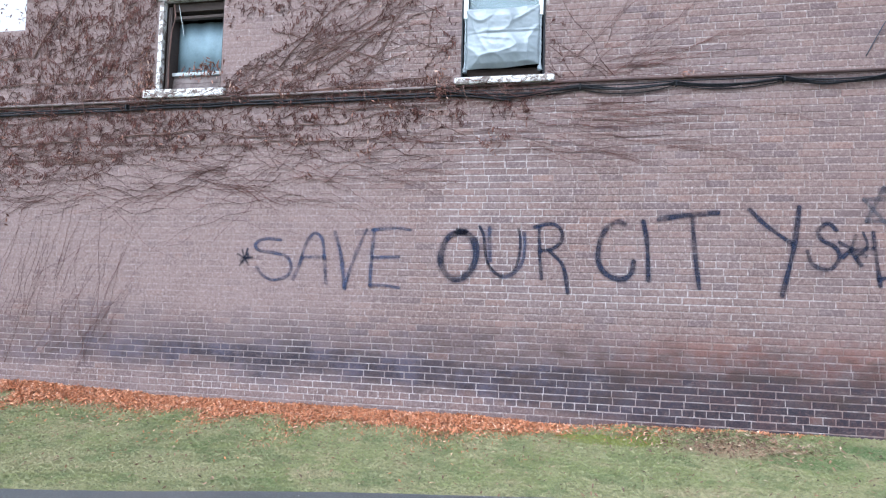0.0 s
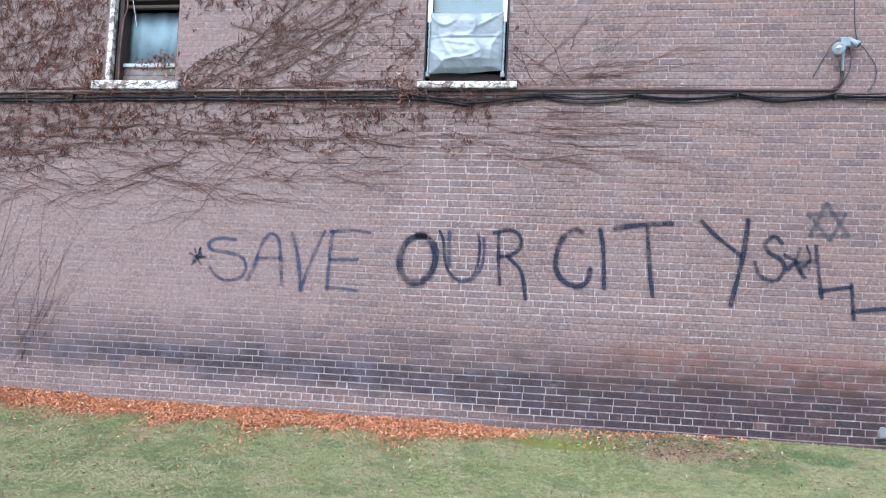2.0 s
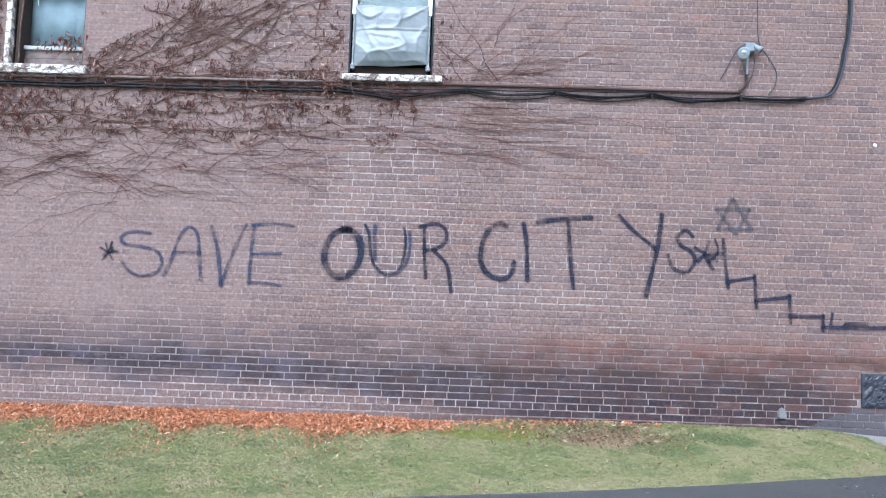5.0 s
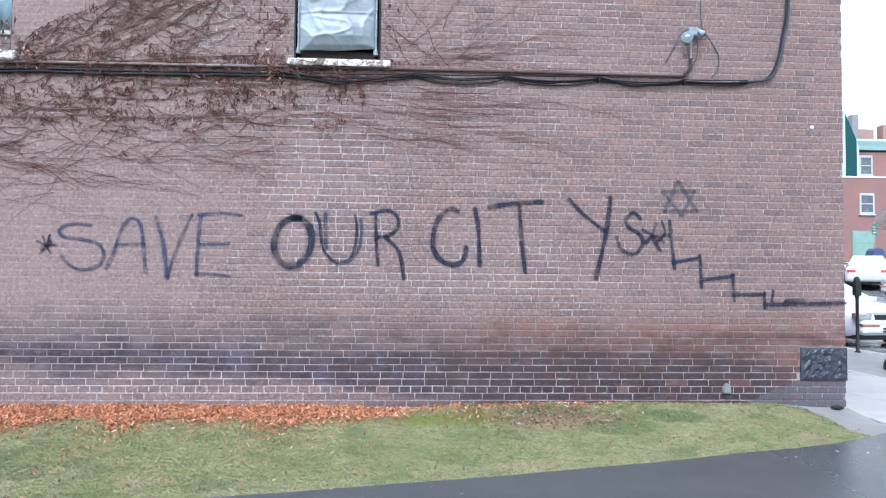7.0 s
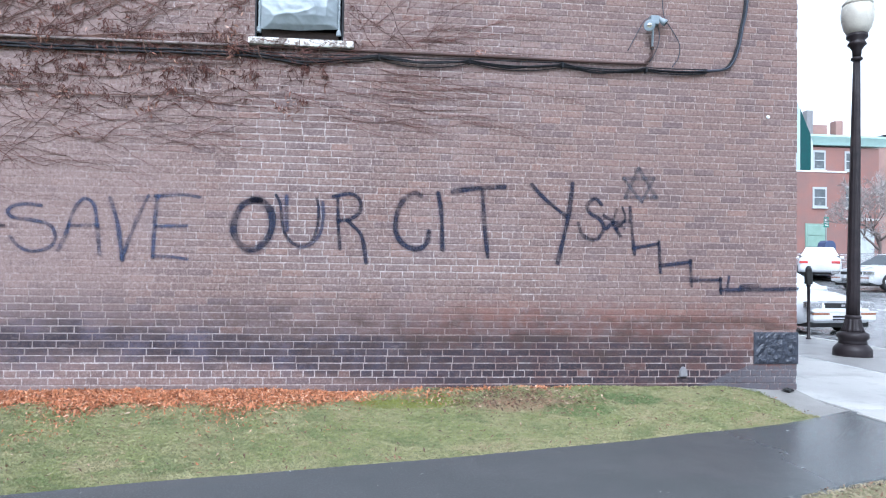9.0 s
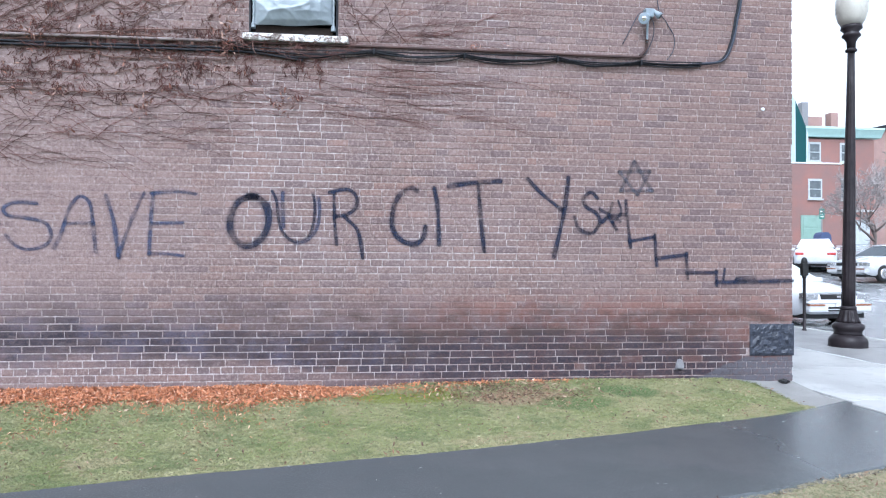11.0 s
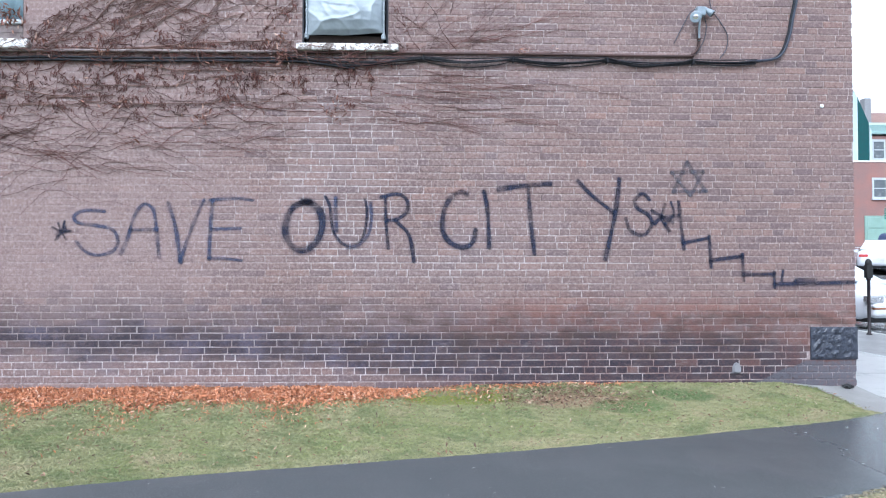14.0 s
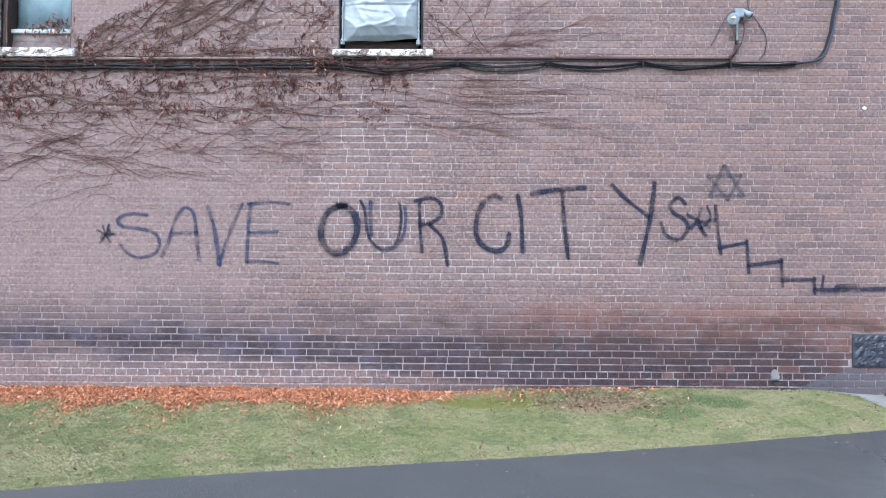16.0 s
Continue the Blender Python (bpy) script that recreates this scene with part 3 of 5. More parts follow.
def courses():
    """Every brick of the side wall: centre x, centre z, width."""
    rng = np.random.RandomState(4)
    out = []
    joint = 0.0095
    for k in range(-3, 72):
        z = Z0 + COURSE * (k + 0.5)
        header = k % 10 == 0
        if header and k % 20 == 0:
            widths = [MODULE / 2]
        elif header:
            widths = [MODULE, MODULE / 2]
        else:
            widths = [MODULE]
        x = -0.513 - MODULE * 60 + (0 if k % 2 == 0 else MODULE / 2) + (rng.uniform(-0.02, 0.02) if k != 2 else 0)
        i = 0
        while x < CORNER:
            w = widths[i % len(widths)] * (1 + rng.uniform(-0.045, 0.045))
            if not header and rng.rand() < 0.03:
                w *= 0.5
            a, b = x, min(x + w, CORNER)
            x += w
            i += 1
            left = LEFT if z < STEP_Z else STEP_X
            a = max(a, left)
            spans = [(a, b)]
            for w0, w1, lo, hi in (W1, W2):
                if lo - 0.1 < z < hi + 0.02:
                    cut = []
                    for p, q in spans:
                        if q <= w0 or p >= w1:
                            cut.append((p, q))
                        else:
                            if p < w0:
                                cut.append((p, w0))
                            if q > w1:
                                cut.append((w1, q))
                    spans = cut
            for p, q in spans:
                if 3.905 < q and z < 0.54 and z > 0.2:
                    q = min(q, 3.905)
                if q - p > 0.035:
                    out.append(((p + q) / 2, z + rng.uniform(-0.0012, 0.0012), q - p - joint, k))
    return out


# ---- graffiti, sprayed on the bricks ----
def stroke(points, width, smooth=True):
    P = spline([(x, z, 0) for x, z in points], 7) if smooth and len(points) > 2 else [Vector((x, z, 0)) for x, z in points]
    head_on, tail_on = (P[0] - P[1]).normalized(), (P[-1] - P[-2]).normalized()
    P = [P[0] + head_on * width * 0.55, P[0] + head_on * width * 0.15] + P + [P[-1] + tail_on * width * 0.15, P[-1] + tail_on * width * 0.55]
    V, F, U = [], [], []
    for i, p in enumerate(P):
        d = (P[min(i + 1, len(P) - 1)] - P[max(i - 1, 0)]).normalized()
        s = Vector((-d.y, d.x, 0)) * (width / 2) * (0.85 + 0.3 * noise.noise(p * 6))
        end = i in (0, len(P) - 1)
        for q, u in ((p - s * 1.55, 1.0), (p - s * 0.8, 0.5), (p + s * 0.12, 0.0), (p + s * 0.9, 0.5), (p + s * 1.55, 1.0)):
            V.append((q.x, 0, q.y))
            U.append(1.0 if end else u)
    for i in range(len(P) - 1):
        for k in range(4):
            a = i * 5 + k
            F.append((a, a + 1, a + 6, a + 5))
    return V, F, U


def glyph(name, strokes, mat, parent, lift=0):
    """A letter: each stroke lies a hair above the one before."""
    V, F, U = [], [], []
    for j, (pts, width) in enumerate(strokes):
        v, f, u = stroke(pts, width * 0.9)
        b = len(V)
        yy = -0.0088 - 0.0011 * (j + lift)
        V += [(x, yy, z) for x, _, z in v]
        F += [tuple(b + i for i in q) for q in f]
        U += u
    me = bpy.data.meshes.new(name)
    me.from_pydata(V, [], F)
    uv = me.uv_layers.new(name="UVMap")
    for lp in me.loops:
        uv.data[lp.index].uv = (U[lp.vertex_index], 0.5)
    o = link(name, me, mat, parent)
    o.visible_shadow = True
    return o


word = empty("graffiti", "dark blue spray-painted word SAVE on the brick wall", "graffiti", "sprayed words")
glyph("asterisk", [([(-3.485, 1.505), (-3.40, 1.465), (-3.315, 1.47)], 0.034), ([(-3.455, 1.385), (-3.40, 1.465), (-3.37, 1.56)], 0.034), ([(-3.35, 1.385), (-3.40, 1.465), (-3.43, 1.545)], 0.032), ([(-3.43, 1.435), (-3.37, 1.49)], 0.085)], SPRAY, word)
glyph("letter_s", [([(-3.00, 1.66), (-3.17, 1.67), (-3.28, 1.62), (-3.25, 1.55), (-3.06, 1.52), (-2.92, 1.48), (-2.87, 1.37), (-2.92, 1.28), (-3.06, 1.24), (-3.18, 1.28), (-3.26, 1.37)], 0.05)], SPRAY_THIN, word)
glyph("letter_a", [([(-2.84, 1.25), (-2.78, 1.40), (-2.72, 1.61), (-2.63, 1.73), (-2.54, 1.67), (-2.51, 1.48), (-2.48, 1.22)], 0.055), ([(-2.76, 1.48), (-2.50, 1.49)], 0.045)], SPRAY_THIN, word)
glyph("letter_v", [([(-2.40, 1.74), (-2.33, 1.51), (-2.28, 1.17)], 0.06), ([(-2.28, 1.18), (-2.20, 1.43), (-2.12, 1.64), (-2.06, 1.77)], 0.055)], SPRAY_THIN, word)
glyph("letter_e", [([(-1.98, 1.77), (-2.00, 1.50), (-2.01, 1.20)], 0.055), ([(-2.0, 1.77), (-1.74, 1.79), (-1.60, 1.77)], 0.05), ([(-1.99, 1.49), (-1.71, 1.50)], 0.045), ([(-2.01, 1.21), (-1.86, 1.21), (-1.70, 1.19)], 0.045)], SPRAY_THIN, word)
word = empty("graffiti", "dark blue spray-painted word OUR on the brick wall", "graffiti", "sprayed words")
glyph("letter_o", [([(-1.05, 1.755), (-1.13, 1.75), (-1.224, 1.69), (-1.28, 1.55), (-1.275, 1.42), (-1.19, 1.31), (-1.07, 1.30), (-0.973, 1.385), (-0.925, 1.53), (-0.95, 1.67), (-1.04, 1.755), (-1.12, 1.765)], 0.102)], SPRAY, word)
glyph("letter_u", [([(-0.90, 1.81), (-0.857, 1.72), (-0.834, 1.53), (-0.794, 1.42), (-0.714, 1.345), (-0.606, 1.35), (-0.535, 1.42), (-0.50, 1.57), (-0.50, 1.72), (-0.517, 1.79)], 0.042)], SPRAY, word)
glyph("second_stroke", [([(-0.80, 1.80), (-0.80, 1.66), (-0.79, 1.48)], 0.06), ([(-0.463, 1.755), (-0.454, 1.61), (-0.48, 1.46), (-0.57, 1.345), (-0.68, 1.315)], 0.05)], SPRAY_THIN, word, 3)
glyph("letter_r", [([(-0.32, 1.80), (-0.31, 1.53), (-0.29, 1.31)], 0.05), ([(-0.36, 1.81), (-0.20, 1.84), (-0.11, 1.78), (-0.11, 1.67), (-0.20, 1.60), (-0.31, 1.58)], 0.055), ([(-0.22, 1.58), (-0.10, 1.46), (-0.06, 1.32), (-0.04, 1.18)], 0.055)], SPRAY, word)
word = empty("graffiti", "dark blue spray-painted word CITY on the brick wall", "graffiti", "sprayed words")
glyph("letter_c", [([(0.48, 1.84), (0.42, 1.87), (0.32, 1.81), (0.25, 1.67), (0.24, 1.49), (0.31, 1.37), (0.45, 1.32), (0.54, 1.38), (0.565, 1.49)], 0.075)], SPRAY, word)
glyph("letter_i", [([(0.645, 1.87), (0.68, 1.66), (0.695, 1.32)], 0.065)], SPRAY, word)
glyph("letter_t", [([(0.79, 1.89), (1.01, 1.925), (1.30, 1.95)], 0.075), ([(1.08, 1.91), (1.10, 1.62), (1.14, 1.26)], 0.065)], SPRAY, word)
glyph("letter_y", [([(1.57, 1.98), (1.72, 1.83), (1.93, 1.67)], 0.06), ([(1.985, 2.0), (1.94, 1.64), (1.84, 1.21)], 0.07)], SPRAY, word)
word = empty("graffiti", "dark spray-painted letter with a crossed-out tag and stepped line", "graffiti", "sprayed words")
glyph("letter_s", [([(2.29, 1.80), (2.22, 1.86), (2.14, 1.79), (2.17, 1.71), (2.27, 1.65), (2.31, 1.56), (2.23, 1.45), (2.10, 1.49), (2.05, 1.61)], 0.055)], SPRAY, word)
glyph("scribble", [([(2.34, 1.56), (2.41, 1.62), (2.58, 1.64)], 0.05), ([(2.44, 1.75), (2.41, 1.62), (2.48, 1.49)], 0.05), ([(2.31, 1.69), (2.52, 1.57)], 0.05), ([(2.44, 1.56), (2.53, 1.66), (2.50, 1.78)], 0.035)], SPRAY, word, 3)
for j, run in enumerate([([(2.58, 1.78), (2.61, 1.48), (2.63, 1.31)], 0.055), ([(2.62, 1.37), (2.88, 1.42)], 0.05), ([(2.885, 1.44), (2.90, 1.13)], 0.05), ([(2.90, 1.20), (3.22, 1.24)], 0.055), ([(3.215, 1.26), (3.23, 1.00)], 0.05), ([(3.22, 1.06), (3.54, 1.065)], 0.055), ([(3.535, 1.08), (3.54, 0.93)], 0.05), ([(3.54, 0.965), (3.88, 0.97), (4.365, 0.985)], 0.06), ([(3.625, 1.10), (3.61, 1.0)], 0.045), ([(3.76, 0.995), (3.94, 1.005)], 0.09)]):
    glyph("stepped_stroke", [run], SPRAY, word, j)
for j, run in enumerate([([(2.53, 1.88), (2.67, 2.17)], 0.06), ([(2.67, 2.17), (2.85, 1.89)], 0.06), ([(2.86, 1.885), (2.53, 1.88)], 0.05), ([(2.51, 2.07), (2.83, 2.08)], 0.05), ([(2.83, 2.08), (2.70, 1.84)], 0.042), ([(2.70, 1.84), (2.51, 2.07)], 0.042)]):
    glyph("star_stroke", [run], SPRAY_FAINT, word, j)


def tube_thing(name, pts, r, mat, parent=None, label="", n=6, sides=6, wob=0.0):
    P = spline(pts, n)
    line = [((p.x, p.y, p.z + wob * noise.noise(p * 4)), r) for p in P]
    V, F = tubes([line], sides)
    return raw(name, V, F, mat, parent, label, True)


# ---- windows ----
def bar(lo, hi, mat, name, parent, label="", bevel=0.006):
    return part(name, box(lo, hi, bevel), mat, parent, label)


def old_window():
    x0, x1, z0, z1 = W1
    w = empty("window_boarded", "old wooden window with flaking white frame, boarded with a pale blue panel", "window", kind="structure", at=(0, 0, 0))
    bar((x0 - 0.016, -0.02, z0 + 0.02), (x0 + 0.036, 0.05, z1 - 0.02), WHITE_PAINT, "frame_side", w, "flaking white side board")
    bar((x1 - 0.02, 0.02, z0), (x1 + 0.0, 0.2, z1), SHADED_WOOD, "frame_side", w)
    bar((x0 + 0.052, 0.05, z0 + 0.02), (x0 + 0.098, 0.22, z1 - 0.06), SHADED_WOOD, "inner_frame", w, "bare brown wood")
    bar((x0 - 0.03, -0.03, z1 - 0.015), (x1 + 0.02, 0.06, z1 + 0.02), WHITE_PAINT, "frame_top", w)
    bar((x0 + 0.100, 0.06, z1 - 0.12), (x1 - 0.022, 0.2, z1 - 0.03), SHADED_WOOD, "frame_top", w)
    bar((x0 + 0.100, 0.07, z1 - 0.2), (x1 - 0.022, 0.13, z1 - 0.165), SHADED_WOOD, "rail", w)
    bar((x0 + 0.100, 0.10, z0 + 0.20), (x1 - 0.022, 0.18, z0 + 0.24), DULL_TRIM, "rail", w)
    bar((x0 + 0.100, 0.12, z0 + 0.03), (x1 - 0.022, 0.17, z0 + 0.112), CONDUIT, "lower_slat", w, "dull grey slat")
    bar((x0 + 0.100, 0.13, z0 + 0.116), (x1 - 0.022, 0.165, z0 + 0.198), CONDUIT, "lower_slat", w, "dull grey slat")
    bm = bmesh.new()
    steps = 16
    a0, a1, b0, b1 = x0 + 0.105, x1 - 0.025, z0 + 0.256, z1 - 0.205
    rows = []
    for i in range(steps + 1):
        u = i / steps
        dx = 0.012 * math.sin(u * 19) + 0.006 * math.sin(u * 47 + 1)
        rows.append([bm.verts.new((a0 + (a1 - a0) * u, 0.19 + dx, b)) for b in (b0, b1)])
    for p, q in zip(rows, rows[1:]):
        bm.faces.new((p[0], q[0], q[1], p[1]))
    r = bmesh.ops.extrude_face_region(bm, geom=bm.faces[:])
    bmesh.ops.translate(bm, vec=(0, 0.01, 0), verts=[e for e in r["geom"] if isinstance(e, bmesh.types.BMVert)])
    part("panel", bm, CURTAIN, w, "pale blue rippled panel", True)
    tube_thing("vine_stem", [(x0 + 0.13, 0.03, z1 - 0.03), (x0 + 0.15, 0.035, z1 - 0.2), (x0 + 0.12, 0.03, z1 - 0.35), (x0 + 0.10, 0.035, z0 + 0.35), (x0 + 0.11, 0.03, z0 + 0.05)], 0.008, VINE_PALE, w, "dead vine stem", wob=0.03)
    tube_thing("string", [(x0 + 0.17, 0.055, z1 - 0.03), (x0 + 0.22, 0.06, z1 - 0.25), (x0 + 0.25, 0.065, z1 - 0.40)], 0.003, TRIM_WHITE, w, "pale string")
    bm = box((x0 - 0.13, -0.08, z0 - 0.095), (x1 + 0.08, 0.11, z0 + 0.0), 0.014)
    for v in bm.verts:
        v.co.z += 0.006 * noise.noise(v.co * 9)
    part("sill", bm, WHITE_PAINT, w, "flaking white sill")


def sheeted_window():
    x0, x1, z0, z1 = W2
    w = empty("window_covered", "window with a glossy silver plastic sheet over its lower sash", "window", kind="structure")
    for a, b in ((x0, x0 + 0.018), (x1 - 0.018, x1)):
        bar((a, -0.022, z0), (b, 0.09, z1), DARK_RUBBER, "frame_side", w, "dark outer edge")
    for a, b in ((x0 + 0.020, x0 + 0.066), (x1 - 0.066, x1 - 0.020)):
        bar((a, -0.03, z0 + 0.60), (b, -0.003, z1), TRIM_WHITE, "frame_strip", w, "white strip")
        tube = [((0.5 * (a + b) + 0.008 * noise.noise(Vector((a, k * 0.7, 3))), -0.024, z0 + 0.045 + 0.0185 * k), 0.011 + 0.006 * noise.noise(Vector((b, k * 0.9, 1))) + (0.012 if k < 3 else 0)) for k in range(31)]
        V, F = tubes([tube], 9)
        raw("gathered_edge", V, F, SHEET, w, "bunched edge of the plastic sheet")
    bar((x0 + 0.052, 0.03, z1 - 0.08), (x1 - 0.052, 0.12, z1), TRIM_WHITE, "frame_top", w)
    bar((x0 + 0.052, 0.03, z0 + 0.62), (x1 - 0.052, 0.09, z0 + 0.66), TRIM_WHITE, "rail", w)
    bar((x0 + 0.052, 0.04, z0 + 0.662), (x1 - 0.052, 0.05, z1 - 0.082), GLASS, "pane", w, "pale sky-bright pane", 0.0)
    bar((x0 + 0.052, 0.12, z0 + 0.5), (x1 - 0.052, 0.125, z1 - 0.09), PALE_BOARD, "blind", w, "pale blind behind the glass", 0.0)
    bar((x0 + 0.052, 0.06, z0 + 0.0), (x1 - 0.052, 0.13, z0 + 0.1), SHADED_WOOD, "lower_rail", w)
    # sheet: pulled tight at its sides, sagging, with a cross fold
    nx, nz = 60, 60
    a0, a1, b0, b1 = x0 + 0.05, x1 - 0.05, z0 + 0.085, z0 + 0.70
    bm = bmesh.new()
    g = []
    for j in range(nz + 1):
        v = j / nz
        row = []
        for i in range(nx + 1):
            u = i / nx
            px, pz = a0 + (a1 - a0) * u, b0 + (b1 - b0) * v
            hang = float(np.interp(v, [0, 0.07, 0.2, 0.34, 0.50, 0.565, 0.60, 0.74, 0.86, 0.93, 1.0], [0.0, 0.045, 0.072, 0.068, 0.046, 0.034, 0.038, 0.044, 0.040, 0.022, 0.004]))
            bulge = hang * math.sin(math.pi * min(max(u, 0.0), 1.0)) ** 0.45
            pleat = 0.010 * (1 - abs(noise.noise(Vector((u * 1.6 - v * 2.4, v * 2.6 + u * 1.4, 9))))) ** 9 + 0.007 * (1 - abs(noise.noise(Vector((u * 3.4 + v * 2.2, v * 1.6 - u * 2.0, 12))))) ** 12
            wr = 0.006 * noise.noise(Vector((u * 2.4 + v, v * 2.2 - u, 1))) + pleat + 0.0022 * noise.noise(Vector((u * 17 + v * 6, v * 20, 3)))
            fold = 0.006 * math.exp(-((v - 0.575 - 0.02 * u) / 0.010) ** 2)
            swag = 0.016 * math.exp(-((v - 0.95 + 0.17 * math.sin(math.pi * min(1, u * 2.4))) / 0.03) ** 2) * max(0.0, 1 - u * 1.6)
            swag += 0.012 * math.exp(-((v - 0.55 - 0.45 * u + 0.10 * math.sin(math.pi * u)) / 0.025) ** 2) * max(0.0, u * 2 - 1)
            top = -0.015 * math.sin(math.pi * u) * v ** 6
            low = 0.03 * (u - 0.5) * (1 - v) ** 3 + 0.006 * math.sin(u * 9) * (1 - v) ** 4
            row.append(bm.verts.new((px, -0.02 - bulge - wr - fold - swag, pz + top + low)))
        g.append(row)
    for p, q in zip(g, g[1:]):
        for i in range(nx):
            bm.faces.new((p[i], p[i + 1], q[i + 1], q[i]))
    r = bmesh.ops.extrude_face_region(bm, geom=bm.faces[:])
    bmesh.ops.translate(bm, vec=(0, 0.003, 0), verts=[e for e in r["geom"] if isinstance(e, bmesh.types.BMVert)])
    bmesh.ops.recalc_face_normals(bm, faces=bm.faces)
    part("plastic_sheet", bm, SHEET, w, "crumpled silver plastic sheet", True)
    bm = box((x0 - 0.05, -0.075, z0 - 0.082), (x1 + 0.10, 0.055, z0 - 0.012), 0.014)
    for v in bm.verts:
        v.co.z += 0.006 * noise.noise(v.co * 9)
    part("sill", bm, WHITE_PAINT, w, "flaking white sill")


old_window()
sheeted_window()


# ---- cables, pipe, floodlight, vent, corner stone ----
wires = empty("cable_bundle", "black cables sagging along the brick wall between clips", "cable")
XS = [-11.8, -8.5, -6.6, -5.2, -4.2, -3.16, -2.2, -1.2, -0.62, 0.0, 0.45, 0.9, 1.35, 1.85, 2.25, 2.75, 3.2, 3.5, 3.62, 3.69, 3.73, 3.78, 3.82]
ZS = [3.05, 3.08, 3.10, 3.115, 3.13, 3.135, 3.14, 3.15, 3.085, 3.165, 3.14, 3.165, 3.13, 3.17, 3.12, 3.165, 3.16, 3.20, 3.28, 3.45, 3.65, 3.95, 4.9]
tube_thing("cable", [(x, -0.032, z) for x, z in zip(XS, ZS)], 0.011, DARK_RUBBER, wires, wob=0.01)
tube_thing("cable", [(x, -0.030, z - 0.028) for x, z in list(zip(XS, ZS))[:9]], 0.012, DARK_RUBBER, wires, wob=0.01)
CLIPS = (-1.25, 0.05, 0.93, 1.86, 2.72, 3.45)
strand = np.random.RandomState(8)
for k in range(4):
    pts = []
    for a, b in zip(CLIPS, CLIPS[1:]):
        sag = strand.uniform(0.0, 0.06)
        for u in (0.0, 0.12, 0.3, 0.5, 0.7, 0.88):
            z = float(np.interp(a + (b - a) * u, (-1.25, 0.05, 0.93, 1.86, 2.72, 3.45), (3.16, 3.165, 3.175, 3.18, 3.175, 3.19)))
            pts.append((a + (b - a) * u, -0.024 - 0.011 * k, z + 0.018 * (k - 2) * 0.6 - sag * 4 * u * (1 - u)))
    tube_thing("cable", pts, strand.uniform(0.0045, 0.008), DARK_RUBBER, wires, n=4)
tube_thing("cable", [(x + 0.024, -0.034, z + 0.004) for x, z in list(zip(XS, ZS))[16:]], 0.013, CABLE_GREY, wires, "grey cable", wob=0.01)
pipe = empty("wall_pipe", "thin pipe along the brick wall, grey then rusty", "pipe")
tube_thing("pipe", [(-11.8, -0.035, 3.15), (-6, -0.035, 3.175), (-3.2, -0.035, 3.20), (-1.2, -0.035, 3.215)], 0.016, CONDUIT, pipe, "pale grey pipe")
tube_thing("pipe", [(-1.2, -0.03, 3.215), (0.9, -0.03, 3.225), (2.55, -0.03, 3.225), (2.72, -0.03, 3.25), (2.785, -0.03, 3.33), (2.79, -0.03, 3.45)], 0.014, RUSTY, pipe)
for k, x in enumerate((-4.9, 0.05, 0.93, 1.86, 2.72)):
    z = float(np.interp(x, XS, ZS))
    bm = box((x - 0.008, -0.072, z - 0.025), (x + 0.008, -0.006, z + 0.03), 0.003)
    part("clip", bm, DARK_RUBBER, wires, "dark cable clip")

flood = empty("floodlight", "twin-head outdoor floodlight on the brick wall", "floodlight")
tube_thing("stem", [(2.787, -0.04, 3.38), (2.787, -0.045, 3.48), (2.79, -0.05, 3.59), (2.795, -0.05, 3.64)], 0.011, LAMP_METAL, flood)
part("collar", box((2.772, -0.058, 3.385), (2.802, -0.022, 3.405), 0.006), RUSTY, flood)
part("junction_box", box((2.755, -0.08, 3.625), (2.845, -0.006, 3.715), 0.014), LAMP_METAL, flood)


def head(at, target, lens):
    h = part("lamp_head", lathe([(0.012, -0.07), (0.022, -0.055), (0.026, -0.015), (0.046, 0.02), (0.052, 0.042), (0.052, 0.05), (0.047, 0.05)] if lens else [(0.012, -0.06), (0.020, -0.05), (0.023, -0.01), (0.034, 0.03), (0.036, 0.05), (0.032, 0.05)], 20), LAMP_METAL, flood, smooth=True)
    h.matrix_local = Matrix.Translation(at) @ (Vector(target) - Vector(at)).to_track_quat("Z", "Y").to_matrix().to_4x4()
    if lens:
        part("lens", lathe([(0.046, 0.0505), (0.036, 0.055), (0.02, 0.059), (0.004, 0.060)], 20), CHROME, h, "bright reflector lens", True)
        part("rim", lathe([(0.0475, 0.0505), (0.055, 0.047), (0.056, 0.056), (0.0475, 0.058)], 24), LAMP_METAL, h, "", True)
    else:
        part("lens", lathe([(0.031, 0.0505), (0.024, 0.056), (0.004, 0.06)], 20), DARK_GLASS, h, "", True)


head((2.728, -0.10, 3.59), (2.5, -0.75, 3.45), True)
head((2.872, -0.07, 3.665), (3.25, -0.22, 3.32), False)
for pts in ([(2.76, -0.03, 3.705), (2.70, -0.03, 3.66), (2.633, -0.02, 3.537), (2.543, -0.012, 3.36)],
            [(2.84, -0.03, 3.64), (2.865, -0.03, 3.54), (2.85, -0.03, 3.42), (2.80, -0.03, 3.31), (2.76, -0.03, 3.25)],
            [(2.895, -0.012, 5.0), (2.90, -0.014, 4.2), (2.914, -0.014, 3.76), (3.0, -0.02, 3.60), (3.083, -0.02, 3.45), (3.07, -0.02, 3.31), (3.0, -0.03, 3.21)]):
    tube_thing("loop_wire", pts, 0.0042, CABLE_GREY, flood)

